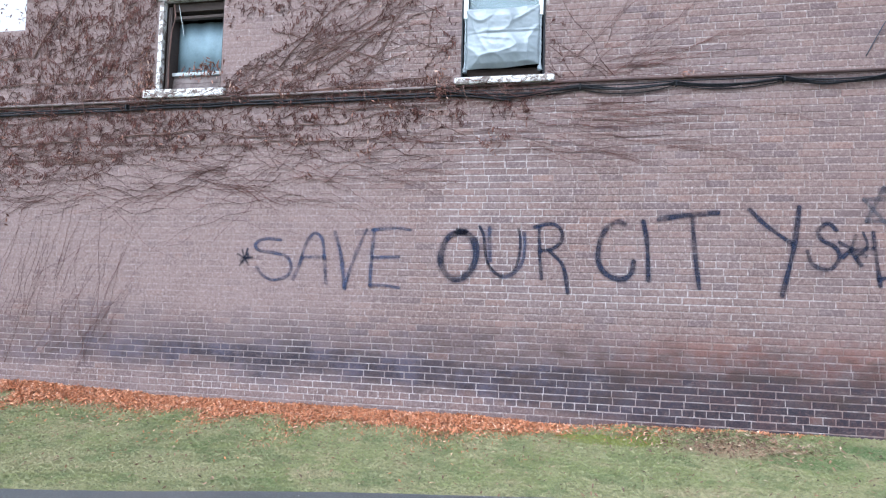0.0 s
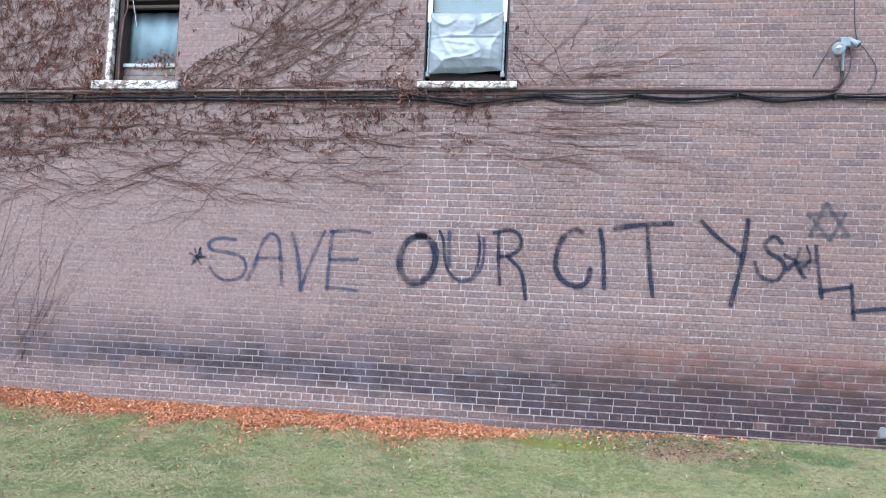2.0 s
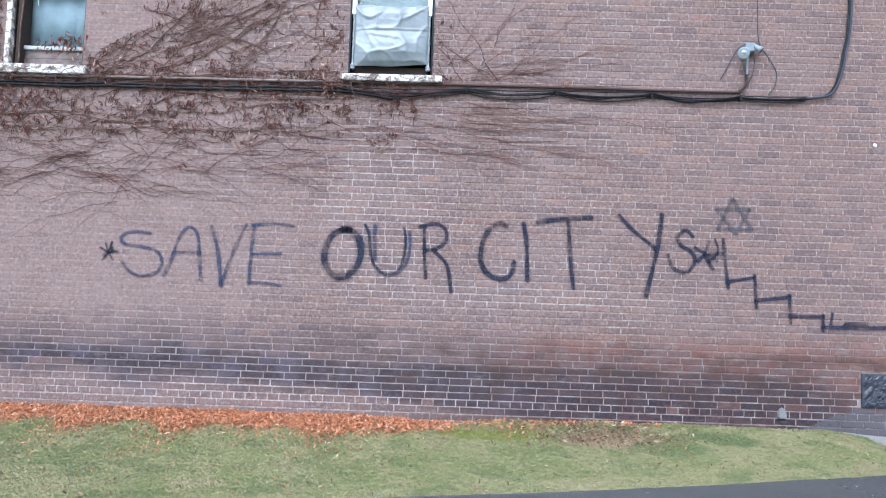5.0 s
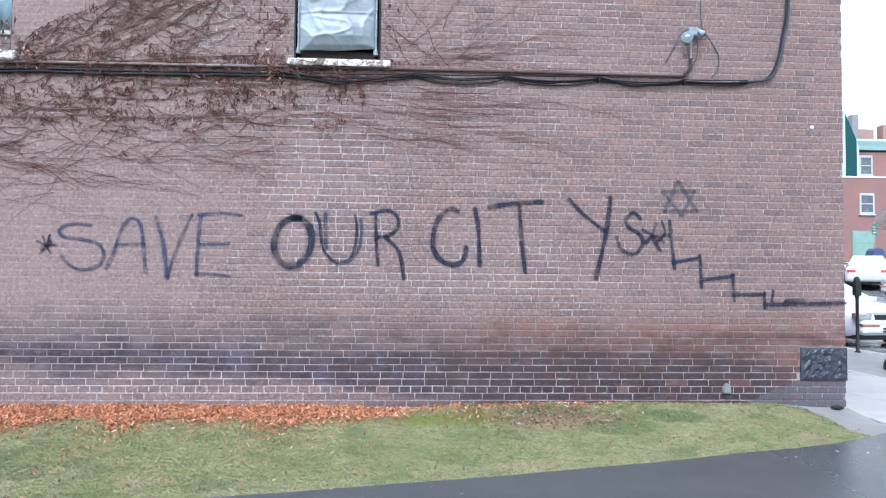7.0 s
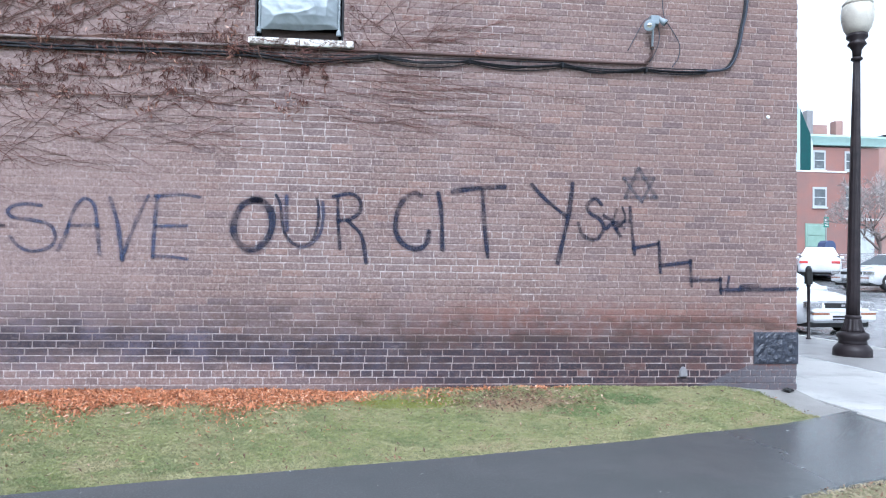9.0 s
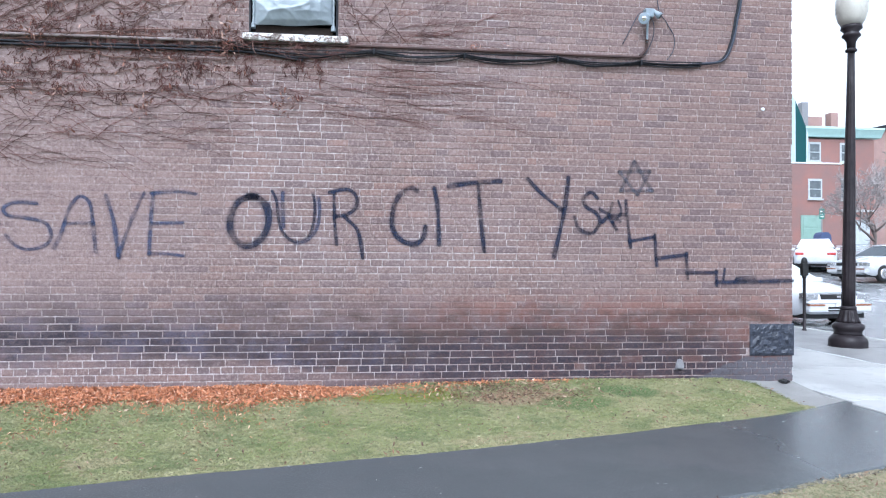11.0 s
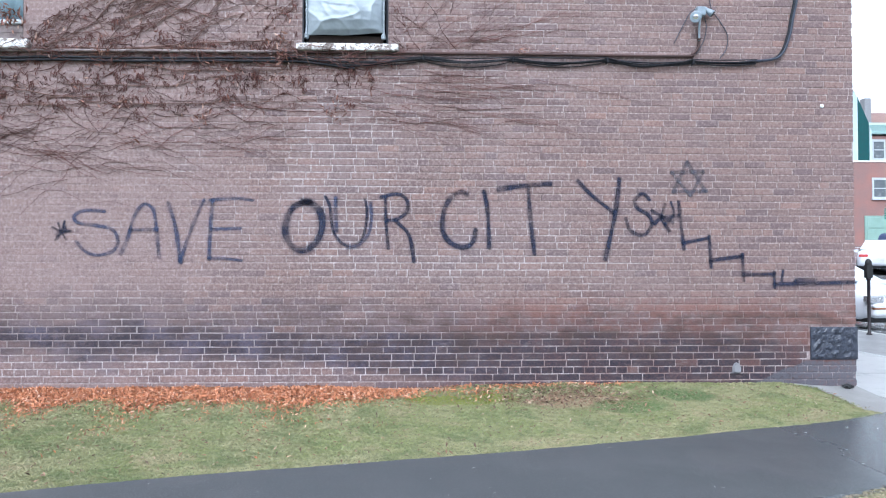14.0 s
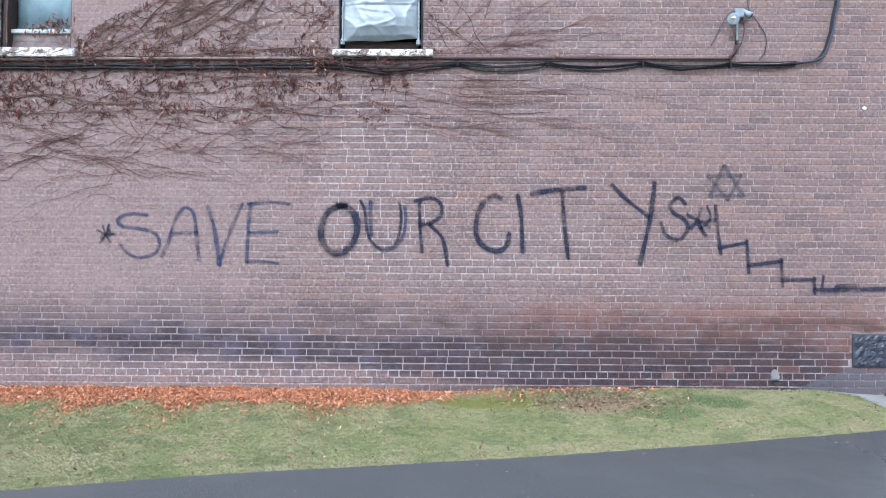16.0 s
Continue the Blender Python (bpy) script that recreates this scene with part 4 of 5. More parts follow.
vent = empty("wall_vent", "small grey metal hood low on the brick wall", "vent")
bm = prism([(3.10, 0.095), (3.178, 0.095), (3.182, 0.125), (3.172, 0.165), (3.155, 0.19), (3.135, 0.195), (3.118, 0.178), (3.105, 0.14)], -0.05, -0.006)
bmesh.ops.bevel(bm, geom=bm.edges[:], offset=0.008, segments=2, affect="EDGES")
part("hood", bm, VENT_METAL, vent)
part("flange", box((3.09, -0.014, 0.082), (3.19, -0.004, 0.093), 0.003), VENT_METAL, vent)

hook = empty("wall_anchor", "white painted anchor plug in the brick wall", "anchor")
bm = lathe([(0.015, 0), (0.020, 0.006), (0.016, 0.014), (0.008, 0.018)], 12)
o = part("plug", bm, TRIM_WHITE, hook, smooth=True)
o.matrix_local = pose(4.045, -0.006, 2.748, 90, 0, 0)

scrap = empty("debris", "crumpled black scrap lying at the wall foot", "debris")
bm = bmesh.new()
bmesh.ops.create_icosphere(bm, subdivisions=3, radius=1)
for v in bm.verts:
    v.co *= 0.75 + 0.55 * noise.noise(v.co * 2.3)
    v.co = Vector((4.235 + v.co.x * 0.07, -0.075 + v.co.y * 0.045, lawn_z(4.235, -0.075) + 0.022 + v.co.z * 0.03))
part("scrap", bm, BLACK_TRIM, scrap)

stone = empty("corner_stone", "rough black-painted corner stone in the brick wall", "stone", kind="structure")
bm = bmesh.new()
g = []
for j in range(25):
    row = []
    for i in range(37):
        u, v = i / 36, j / 24
        rim = min(u, 1 - u, v, 1 - v)
        d = 0.011 * min(1, rim * 12) * (0.9 + 1.6 * noise.noise(Vector((u * 9, v * 6, 3))) + 0.8 * noise.noise(Vector((u * 23, v * 15, 9))))
        row.append(bm.verts.new((3.902 + (CORNER + 0.006 - 3.902) * u, -0.012 - max(0, d), 0.215 + 0.325 * v)))
    g.append(row)
for p, q in zip(g, g[1:]):
    for i in range(36):
        bm.faces.new((p[i], p[i + 1], q[i + 1], q[i]))
r = bmesh.ops.extrude_face_region(bm, geom=bm.faces[:])
bmesh.ops.translate(bm, vec=(0, 0.03, 0), verts=[e for e in r["geom"] if isinstance(e, bmesh.types.BMVert)])
bmesh.ops.recalc_face_normals(bm, faces=bm.faces)
part("stone_face", bm, BLACK_STONE, stone)
part("stone_return", box((CORNER - 0.01, 0.02, 0.215), (CORNER + 0.008, 0.6, 0.54), 0.006), BLACK_STONE, stone)


# ---- ground, lawn, path, pavement, road ----
def road_z(y):
    """The street climbs away from the corner."""
    return float(np.interp(y, [-60, 4, 9, 20, 48, 400], [-0.28, -0.27, -0.2, 0.62, 2.9, 14.0]))


def sheet(name, xs, ys, height, mat, parent=None, label="", inside=None):
    V, F, idx = [], [], {}
    for i, x in enumerate(xs):
        for j, y in enumerate(ys):
            idx[i, j] = len(V)
            V.append((x, y, height(x, y)))
    for i in range(len(xs) - 1):
        for j in range(len(ys) - 1):
            if inside is None or inside((xs[i] + xs[i + 1]) / 2, (ys[j] + ys[j + 1]) / 2):
                F.append((idx[i, j], idx[i + 1, j], idx[i + 1, j + 1], idx[i, j + 1]))
    return raw(name, V, F, mat, parent, label, True)


def ground_z(x, y):
    if x > 4.37 and x < 8.5:
        return -0.45
    if x < 8:
        return lawn_z(x, y) - 0.02 if y < 0.4 else -0.3
    return road_z(y) - 0.06


gx = [-300, -80, -30, -14] + list(np.linspace(-12, 4.36, 55)) + [4.375, 6, 8.45, 8.55, 12, 20, 40, 100, 300]
gy = [-300, -80, -25, -12] + list(np.linspace(-8, 0.2, 35)) + [6, 9, 20, 48, 90, 400]
tagged(sheet("ground", gx, gy, ground_z, SOIL), "worn winter lawn soil around the brick building", "ground", kind="structure")

# asphalt path with ragged edges
xs = np.linspace(-14, 4.42, 190)
V, F = [], []
for i, x in enumerate(xs):
    a, b = path_near(x), path_far(x)
    for k, yy in enumerate((a - 0.02, a, a + 0.25, (a + b) / 2, b - 0.25, b, b + 0.02)):
        V.append((x, yy, -0.109 + (0.004 if 0 < k < 6 else -0.03) + 0.004 * noise.noise(Vector((x, yy, 0)))))
    if i:
        for k in range(6):
            p = (i - 1) * 7 + k
            F.append((p, p + 7, p + 8, p + 1))
tagged(raw("path", V, F, ASPHALT), "damp dark asphalt footpath beside the lawn", "path", kind="structure")

walkway = empty("pavement", "wet pale concrete pavement along the street", "pavement", kind="structure")


def slab(x0, x1, y0, y1, mat):
    bm = box((x0 + 0.006, y0 + 0.006, -0.30), (x1 - 0.006, y1 - 0.006, -0.100), 0.008)
    part("slab", bm, mat, walkway)


rows = [-9.4, -7.6, -5.8, -4.0, -2.55, -0.72, 1.1, 2.9, 4.7, 6.5, 8.3, 10.1, 11.9]
for a, b in zip(rows, rows[1:]):
    slab(4.43, 6.45, a, b, CONCRETE)
    slab(6.47, 8.42, a, b, OUTER_SLAB)
part("bed", box((4.36, -9.5, -0.4), (8.44, 12, -0.125)), KERB, walkway)
part("joint_fill", box((6.452, -9.4, -0.2), (6.468, 11.9, -0.099)), TRIM_WHITE, walkway, "white filled joint")
kerb = empty("kerb", "pale stone kerb between pavement and road", "kerb", kind="structure")
for k in range(12):
    part("kerb_stone", box((8.44, -9.4 + 1.8 * k + 0.004, -0.45), (8.60, -7.6 + 1.8 * k - 0.004, -0.095), 0.015), KERB, kerb)
tagged(sheet("road", [8.60, 12, 16, 20, 26, 34, 46, 70], [-60, -10, 0, 4, 6, 9, 12, 16, 20, 28, 38, 48, 90], lambda x, y: road_z(y), ROAD), "wet grey street climbing away", "road", kind="structure")
tagged(part("edging", box((4.37, -4.0, -0.3), (4.43, -0.86, -0.094), 0.01), KERB), "pale concrete edging between path and pavement", "kerb", kind="structure")
# worn triangle of concrete between grass tip, path and wall corner
tagged(sheet("apron", list(np.linspace(3.62, 4.372, 22)), list(np.linspace(-1.05, -0.0, 30)), lambda x, y: lawn_z(x, y) + 0.003, APRON, inside=lambda x, y: y > path_far(x) - 0.05 and x > float(np.interp(y, [-1.2, -0.86, -0.44, -0.12, 0], [4.2, 3.86, 3.95, 3.90, 3.70]))), "worn concrete apron at the building corner", "pavement", kind="structure")


def blades(name, count, region, label, tall=0.045):
    """Short grass: each blade a bent strip of two triangles."""
    rng = np.random.RandomState(11)
    V, F = [], []
    for _ in range(count):
        p = region(rng)
        if p is None:
            continue
        x, y = p
        z = lawn_z(x, y) - 0.004
        a, lean = rng.uniform(0, 6.283), rng.uniform(0.7, 1.7)
        h, w = tall * rng.uniform(0.45, 1.15), rng.uniform(0.0009, 0.0018)
        if y > -0.14 and x > 0.3:
            h *= 1 + 1.3 * max(0, 0.25 + noise.noise(Vector((x * 3.1, 5, 1))))
        c, s = math.cos(a), math.sin(a)
        dx, dy = -s * h * lean, c * h * lean
        b = len(V)
        V += [(x - c * w, y - s * w, z), (x + c * w, y + s * w, z), (x + dx * 0.4 + c * w * 0.7, y + dy * 0.4 + s * w * 0.7, z + h * 0.6), (x + dx, y + dy, z + h * (1.05 - 0.35 * lean))]
        F += [(b, b + 1, b + 2), (b, b + 2, b + 3)]
    return tagged(raw(name, V, F, BLADES), label, "grass", kind="stuff")


def lawn_region(rng):
    x = rng.uniform(-7.2, 4.1)
    far = path_far(x) + rng.normal(0, 0.02)
    y = rng.uniform(-3.9, -0.01)
    if y < far:
        return None
    if x > float(np.interp(y, [-1.2, -0.86, -0.44, -0.12, 0], [4.2, 3.88, 3.97, 3.92, 3.72])) + rng.normal(0, 0.025):
        return None
    if y > -0.35 and x < 0.6 and rng.rand() < 0.75:
        return None
    return x, y


def verge_region(rng):
    x = rng.uniform(-1.0, 4.6)
    y = path_near(x) - abs(rng.normal(0, 0.45)) + rng.normal(0, 0.02)
    return x, y


blades("lawn", 560000, lawn_region, "short patchy green and straw-coloured winter grass", 0.016)
blades("verge", 40000, verge_region, "dry yellow grass verge beyond the asphalt path", 0.014)


def leaf_shape(rng, size):
    """A curled dry leaf: six-sided, cupped."""
    n = 6
    curl = rng.uniform(0.15, 0.6)
    pts = [(0, 0, 0)]
    for k in range(n):
        a = 6.283 * k / n
        r = size * (0.5 + 0.18 * rng.rand()) * (1.75 if k in (0, 3) else 0.55)
        px, py = r * math.cos(a), r * math.sin(a)
        pts.append((px, py, curl * abs(py) * 0.9 + curl * 0.25 * px * rng.uniform(-1, 1)))
    return pts, [(0, k + 1, (k + 1) % n + 1) for k in range(n)]


def scatter(name, spots, mat, label, category, parent=None):
    rng = np.random.RandomState(5)
    V, F = [], []
    for (x, y, z, size, tilt) in spots:
        pts, fs = leaf_shape(rng, size)
        m = Euler((rng.normal(0, tilt), rng.normal(0, tilt), rng.uniform(0, 6.283))).to_matrix()
        b = len(V)
        for p in pts:
            q = m @ Vector(p)
            V.append((x + q.x, y + q.y, z + q.z))
        F += [tuple(b + i for i in f) for f in fs]
    o = raw(name, V, F, mat, parent, label if parent else "")
    return o if parent else tagged(o, label, category, kind="stuff")


rng = np.random.RandomState(21)
spots = []
for _ in range(60000):
    x = rng.uniform(-8.0, 2.2)
    reach = float(np.interp(x, [-8, -5, -2.5, -0.8, 0.4, 1.2, 2.2], [0.62, 0.60, 0.55, 0.62, 0.42, 0.15, 0.03]))
    reach *= 0.95 + 0.9 * noise.noise(Vector((x * 2.3, 0, 4)))
    dense = float(np.interp(x, [-8, -0.9, -0.3, 0.1, 2.2], [1, 1, 0.40, 0.07, 0.02]))
    if rng.rand() > dense:
        continue
    d = abs(rng.normal(0, 0.5)) * reach * (1.0 if rng.rand() < 0.88 else 2.1)
    pile = (0.028 + 0.03 * max(0, noise.noise(Vector((x * 5, 2, 6)))) + 0.02 * (x < -4.5)) * max(0, 1 - d / (reach + 0.05)) * rng.rand() * dense
    y = -0.03 - d
    spots.append((x, y, lawn_z(x, y) + 0.012 + pile, rng.uniform(0.011, 0.03) * (1.0 if d < reach else 0.7), 0.6))
scatter("fallen_leaves", spots, FALLEN, "drift of orange-brown fallen leaves along the wall base", "leaves")
spots = []
for _ in range(10500):
    x = rng.uniform(-7, 4.0)
    y = rng.uniform(-2.9, -0.1)
    if y > path_far(x) + 0.03 and rng.rand() < np.interp(x, [-7, 0, 4], [0.75, 0.6, 0.45]) * np.interp(y, [-2.6, -0.4], [0.45, 1.0]):
        spots.append((x, y, lawn_z(x, y) + 0.016, 0.008 + 0.016 * rng.rand() ** 2, 0.4))
for _ in range(1000):
    x = 1.3 + rng.normal(0, 0.45)
    y = -0.42 + rng.normal(0, 0.2)
    if y < -0.05:
        spots.append((x, y, lawn_z(x, y) + 0.026, rng.uniform(0.012, 0.03), 0.4))
scatter("scattered_leaves", spots, LITTER_LEAF, "scattered dry brown leaves on the lawn", "leaves")
spots = []
for _ in range(500):
    x = rng.uniform(-0.5, 4.3)
    y = path_near(x) - abs(rng.normal(0, 0.35))
    spots.append((x, y, lawn_z(x, y) + 0.012, rng.uniform(0.008, 0.022), 0.4))
scatter("verge_leaves", spots, LITTER_LEAF, "dry brown leaves on the grass verge", "leaves")
bits = []
for _ in range(60):
    x = rng.uniform(-3, 4.3)
    y = path_near(x) + (path_far(x) - path_near(x)) * rng.rand()
    bits.append((x, y, -0.100, rng.uniform(0.006, 0.016), 0.1))
scatter("path_litter", bits, PALE_BOARD, "pale specks of litter on the asphalt path", "litter")

# ---- neighbours behind the camera close the place ----
shut = empty("opposite_building", "plain pale brick building across the lawn", "building", kind="structure")
part("wall", box((-30, -32, -0.5), (3, -31, 5.5)), PALE_BRICK, shut)


# ---- climbing vine on the side wall ----
def in_opening(x, z):
    for x0, x1, z0, z1 in (W1, W2):
        if x0 - 0.04 < x < x1 + 0.03 and z0 - 0.02 < z < z1 + 0.05:
            return True
    ragged = noise.noise(Vector((x * 6, z * 6, 2)))
    return -3.78 < x < -3.12 + 0.25 * ragged and 3.40 + 0.6 * (x + 3.78) < z < 4.02 + 0.3 * ragged


def creep(rng, x, z, angle, length, r0, wander=0.35, sag=0.0, pull=0.35, step=0.045):
    """A stem that creeps over the wall from (x, z); stops at openings."""
    line, a, want = [], angle, angle
    n = max(3, int(length / step))
    for i in range(n):
        r = r0 * (1 - 0.5 * i / n)
        if in_opening(x, z) or x < -7.9 or z > 5.0 or z < 0.1 or (x < STEP_X and z > STEP_Z - 0.02):
            break
        line.append(((x, -0.010 - r * 0.9 - 0.004 * rng.rand(), z), r))
        a += rng.normal(0, wander) + pull * (want - a) - sag * 0.02
        x += step * math.cos(a)
        z += step * math.sin(a)
    return line if len(line) > 2 else None


def thickness(x, z):
    """How densely the vine covers the wall at a place, 0 to 1."""
    edge = float(np.interp(x, [-8, -6.2, -4.5, -2.8, -1.6, -0.6, 0.2], [2.0, 2.25, 2.55, 2.6, 2.68, 2.75, 3.3]))
    d = min(max((z - edge + 0.1) / 0.35, 0), 1)
    right = float(np.interp(x, [-1.3, -0.4, 0.1], [1, 0.55, 0.0]))
    if z > 3.35:
        right = float(np.interp(x, [-4.7, -3.4, -2.4, -1.2, -0.4, 0.0], [1, 0.55, 0.34, 0.26, 0.08, 0.0]))
    return d * right * (0.55 + 0.9 * max(0, 0.5 + noise.noise(Vector((x * 1.3, z * 1.3, 7)))))


rng = np.random.RandomState(77)
vine = empty("climbing_vine", "leafless brown climbing vine with dry hanging twigs on the brick wall", "vine")
stems, branches, twigs = [], [], []


def add(to, line):
    if line:
        to.append(line)
    return line


# long stems along the cables and across the wall
for z, r in ((3.19, 0.010), (3.22, 0.008), (3.16, 0.009), (3.24, 0.006), (3.13, 0.007)):
    for x in (-7.6, -5.6, -3.4):
        add(stems, creep(rng, x + rng.uniform(-0.2, 0.2), z, rng.normal(0, 0.02), 2.3 if x < -3.6 else 2.2, r, 0.10, 0, 0.6))
# thicker level stems below the cables
for x, z, length, r in ((-7.5, 2.72, 2.6, 0.008), (-5.0, 2.80, 2.2, 0.008), (-7.3, 2.52, 2.4, 0.006), (-4.9, 2.62, 2.5, 0.005), (-3.4, 2.88, 2.0, 0.005), (-2.9, 2.66, 2.1, 0.005), (-7.4, 3.47, 2.6, 0.007), (-7.3, 2.95, 2.9, 0.006), (-2.6, 2.98, 1.9, 0.004)):
    add(stems, creep(rng, x, z, 0.02, length, r, 0.11, 0, 0.5))
for k in range(44):
    x, z = rng.uniform(-7.6, -2.2), rng.uniform(2.5, 3.1)
    add(stems, creep(rng, x, z, rng.choice([0.0, 0.0, math.pi]) + rng.normal(0, 0.12), rng.uniform(0.8, 2.0), rng.uniform(0.0022, 0.0045), 0.2, 0, 0.3))
# diagonals and uprights above the cables
for k in range(88):
    x, z = -6.3 + 5.1 * rng.rand() ** 1.25, rng.uniform(3.2, 3.7)
    add(stems, creep(rng, x, z, rng.choice([0.45, 0.6, 0.75, 1.0, 1.4, 2.5] if x > -3.9 else [0.5, 1.0, 1.5, 1.7, 2.1, 2.6]) + rng.normal(0, 0.15), rng.uniform(0.6, 1.9), rng.uniform(0.0025, 0.0055), 0.16, 0, 0.3))
for dx in (-0.03, 0.0, 0.05):
    add(stems, creep(rng, -3.56 + dx, 3.25, 0.50 + 3 * dx, 0.7, 0.005, 0.14))
    add(stems, creep(rng, -2.9 + dx, 3.58, 0.62 - 6 * dx, 1.1, 0.0036, 0.14))
add(stems, creep(rng, -3.1, 3.50, 0.9, 1.2, 0.008, 0.1))
add(stems, creep(rng, -7.2, 3.74, 0.02, 1.0, 0.011, 0.08))
add(stems, creep(rng, -6.2, 3.74, 0.95, 0.9, 0.010, 0.08))
# side branches
for line in list(stems):
    for k in range(rng.randint(3, 8)):
        (x, _, z), r = line[rng.randint(0, len(line))]
        add(branches, creep(rng, x, z, rng.choice([0.5, -0.5, 0.0, 2.7, 3.6, 3.14, 0.9]) + rng.normal(0, 0.3), rng.uniform(0.15, 0.6), max(0.0026, r * 0.6), 0.2, 0.6, 0.2))
# fringe of tendrils below the dense part
for k in range(210):
    x = rng.uniform(-7.6, -1.0)
    z = float(np.interp(x, [-7.6, -6.2, -4.5, -2.8, -1.3], [2.05, 2.2, 2.3, 2.35, 2.55])) + rng.normal(0, 0.16)
    add(branches, creep(rng, x, z, rng.choice([0.12, math.pi]) + rng.normal(0, 0.27), rng.uniform(0.4, 1.6), rng.uniform(0.0019, 0.0029), 0.17, 0.3, 0.22))
# thin fan above and below the cables towards the floodlight
for k in range(30):
    x, z = rng.uniform(-0.2, 0.7), 3.25 + rng.uniform(0, 0.3) * rng.rand()
    a = rng.choice([rng.uniform(0.0, 0.22), rng.uniform(0.0, 0.22), rng.uniform(0.03, 0.3), rng.uniform(0.1, 0.4), rng.uniform(0.6, 0.95), rng.uniform(0.0, 0.2), rng.uniform(0.6, 0.95), rng.uniform(2.2, 2.5)])
    main = add(branches, creep(rng, x, z, a, rng.uniform(0.5, 1.5), rng.uniform(0.0022, 0.0031), 0.12, 0, 0.3))
    for j in range(2 if main else 0):
        (px, _, pz), r = main[rng.randint(len(main) // 3, len(main))]
        add(branches, creep(rng, px, pz, a + rng.choice([-0.4, 0.4]), rng.uniform(0.2, 0.7), r * 0.8, 0.12, 0, 0.3))
for k in range(54):
    x = rng.uniform(-1.0, 1.2)
    z = rng.uniform(2.5, 3.08)
    main = add(branches, creep(rng, x, z, rng.uniform(-0.30, 0.10) + rng.choice([0, 0, 0, 0, math.pi]), rng.uniform(0.5, 1.5), rng.uniform(0.0020, 0.0029), 0.1, 0.1, 0.3))
    if main:
        (px, _, pz), r = main[rng.randint(0, len(main))]
        add(branches, creep(rng, px, pz, rng.uniform(-0.5, 0.3), rng.uniform(0.2, 0.6), r * 0.8, 0.12, 0, 0.3))
# bare runners low down beside the rear end
for k in range(64):
    x = rng.uniform(-7.3, -5.0)
    add(branches, creep(rng, x, rng.uniform(0.15, 1.2), rng.normal(1.25, 0.2), rng.uniform(0.5, 1.6), rng.uniform(0.0013, 0.0026), 0.12, 0, 0.3))
# short hanging spurs
tries = 0
while len(twigs) < 6700 and tries < 300000:
    tries += 1
    x, z = rng.uniform(-7.6, 0.2), rng.uniform(2.05, 4.75)
    if rng.rand() > thickness(x, z):
        continue
    m = 1 if rng.rand() < 0.55 else rng.randint(2, 5)
    for j in range(m):
        add(twigs, creep(rng, x + j * rng.uniform(0.008, 0.02), z + rng.normal(0, 0.01), -1.57 + rng.normal(0, 0.55), rng.uniform(0.035, 0.10), rng.uniform(0.0028, 0.0055), 0.4, 0, 0.08, 0.016))
clusters = []
tries = 0
while len(clusters) < 330 and tries < 20000:
    tries += 1
    x, z = rng.uniform(-7.6, -0.2), rng.uniform(2.2, 4.75)
    if rng.rand() > thickness(x, z) or in_opening(x, z):
        continue
    clusters.append((x, z))
    for j in range(rng.randint(4, 10)):
        line = creep(rng, x + rng.normal(0, 0.025), z + rng.normal(0, 0.015), -1.57 + rng.normal(0, 0.35), rng.uniform(0.05, 0.13), rng.uniform(0.003, 0.0055), 0.3, 0, 0.2, 0.018)
        if line:
            out = rng.uniform(0.0, 0.03)
            twigs.append([((p[0], p[1] - out, p[2]), r) for p, r in line])
# runners that climb over pipe and cables
for k in range(150):
    x = -7.4 + 7.3 * rng.rand() ** 0.9
    a = rng.choice([0.0, math.pi]) + rng.normal(0, 0.5)
    line = creep(rng, x, rng.uniform(3.10, 3.25), a, rng.uniform(0.12, 0.5), rng.uniform(0.0022, 0.0042), 0.3, 0, 0.15, 0.03)
    if line:
        branches.append([((p[0], -0.062 - 0.03 * math.sin(i * 0.5) ** 2, min(max(p[2], 3.06), 3.30)), r) for i, (p, r) in enumerate(line)])
for k in range(34):
    x = rng.choice([rng.uniform(-4.75, -3.65), rng.uniform(-1.2, -0.2)])
    line = creep(rng, x, rng.uniform(3.18, 3.29), rng.choice([0.1, 3.0, 0.7, 2.4]) + rng.normal(0, 0.4), rng.uniform(0.1, 0.35), rng.uniform(0.0025, 0.005), 0.35, 0, 0.12, 0.022)
    if line:
        stems.append([((p[0], -0.105, p[2]), r) for p, r in line])
for k in range(60):
    x = rng.uniform(-7.4, -0.4)
    line = creep(rng, x, rng.uniform(3.2, 3.3), -1.57 + rng.normal(0, 0.3), rng.uniform(0.1, 0.24), rng.uniform(0.003, 0.005), 0.25, 0, 0.15, 0.025)
    if line:
        stems.append([((p[0], -0.075, p[2]), r) for p, r in line])
for name, lines, mat, text in (("main_stem", stems, VINE_PALE, "pale brown woody stems"), ("branch", branches, VINE_BARK, "thin brown runners"), ("twig", twigs, VINE_BARK, "short hanging twigs")):
    V, F = tubes(lines, 3 if name != "main_stem" else 5)
    tagged(raw(name, V, F, mat, vine, text), kind="stuff")
spots = []
tries = 0
while len(spots) < 600 and tries < 20000:
    tries += 1
    x, z = rng.uniform(-7.6, 0.0), rng.uniform(2.1, 4.7)
    if rng.rand() > thickness(x, z) * (1.0 if abs(z - 3.2) < 0.3 else 0.45) or in_opening(x, z):
        continue
    spots.append((x, -0.03 - 0.03 * rng.rand(), z, rng.uniform(0.014, 0.032), 1.2))
for x, z in clusters:
    for k in range(rng.randint(1, 6)):
        spots.append((x + rng.normal(0, 0.025), -0.03 - 0.03 * rng.rand(), z - rng.uniform(0, 0.09), rng.uniform(0.014, 0.03), 1.3))
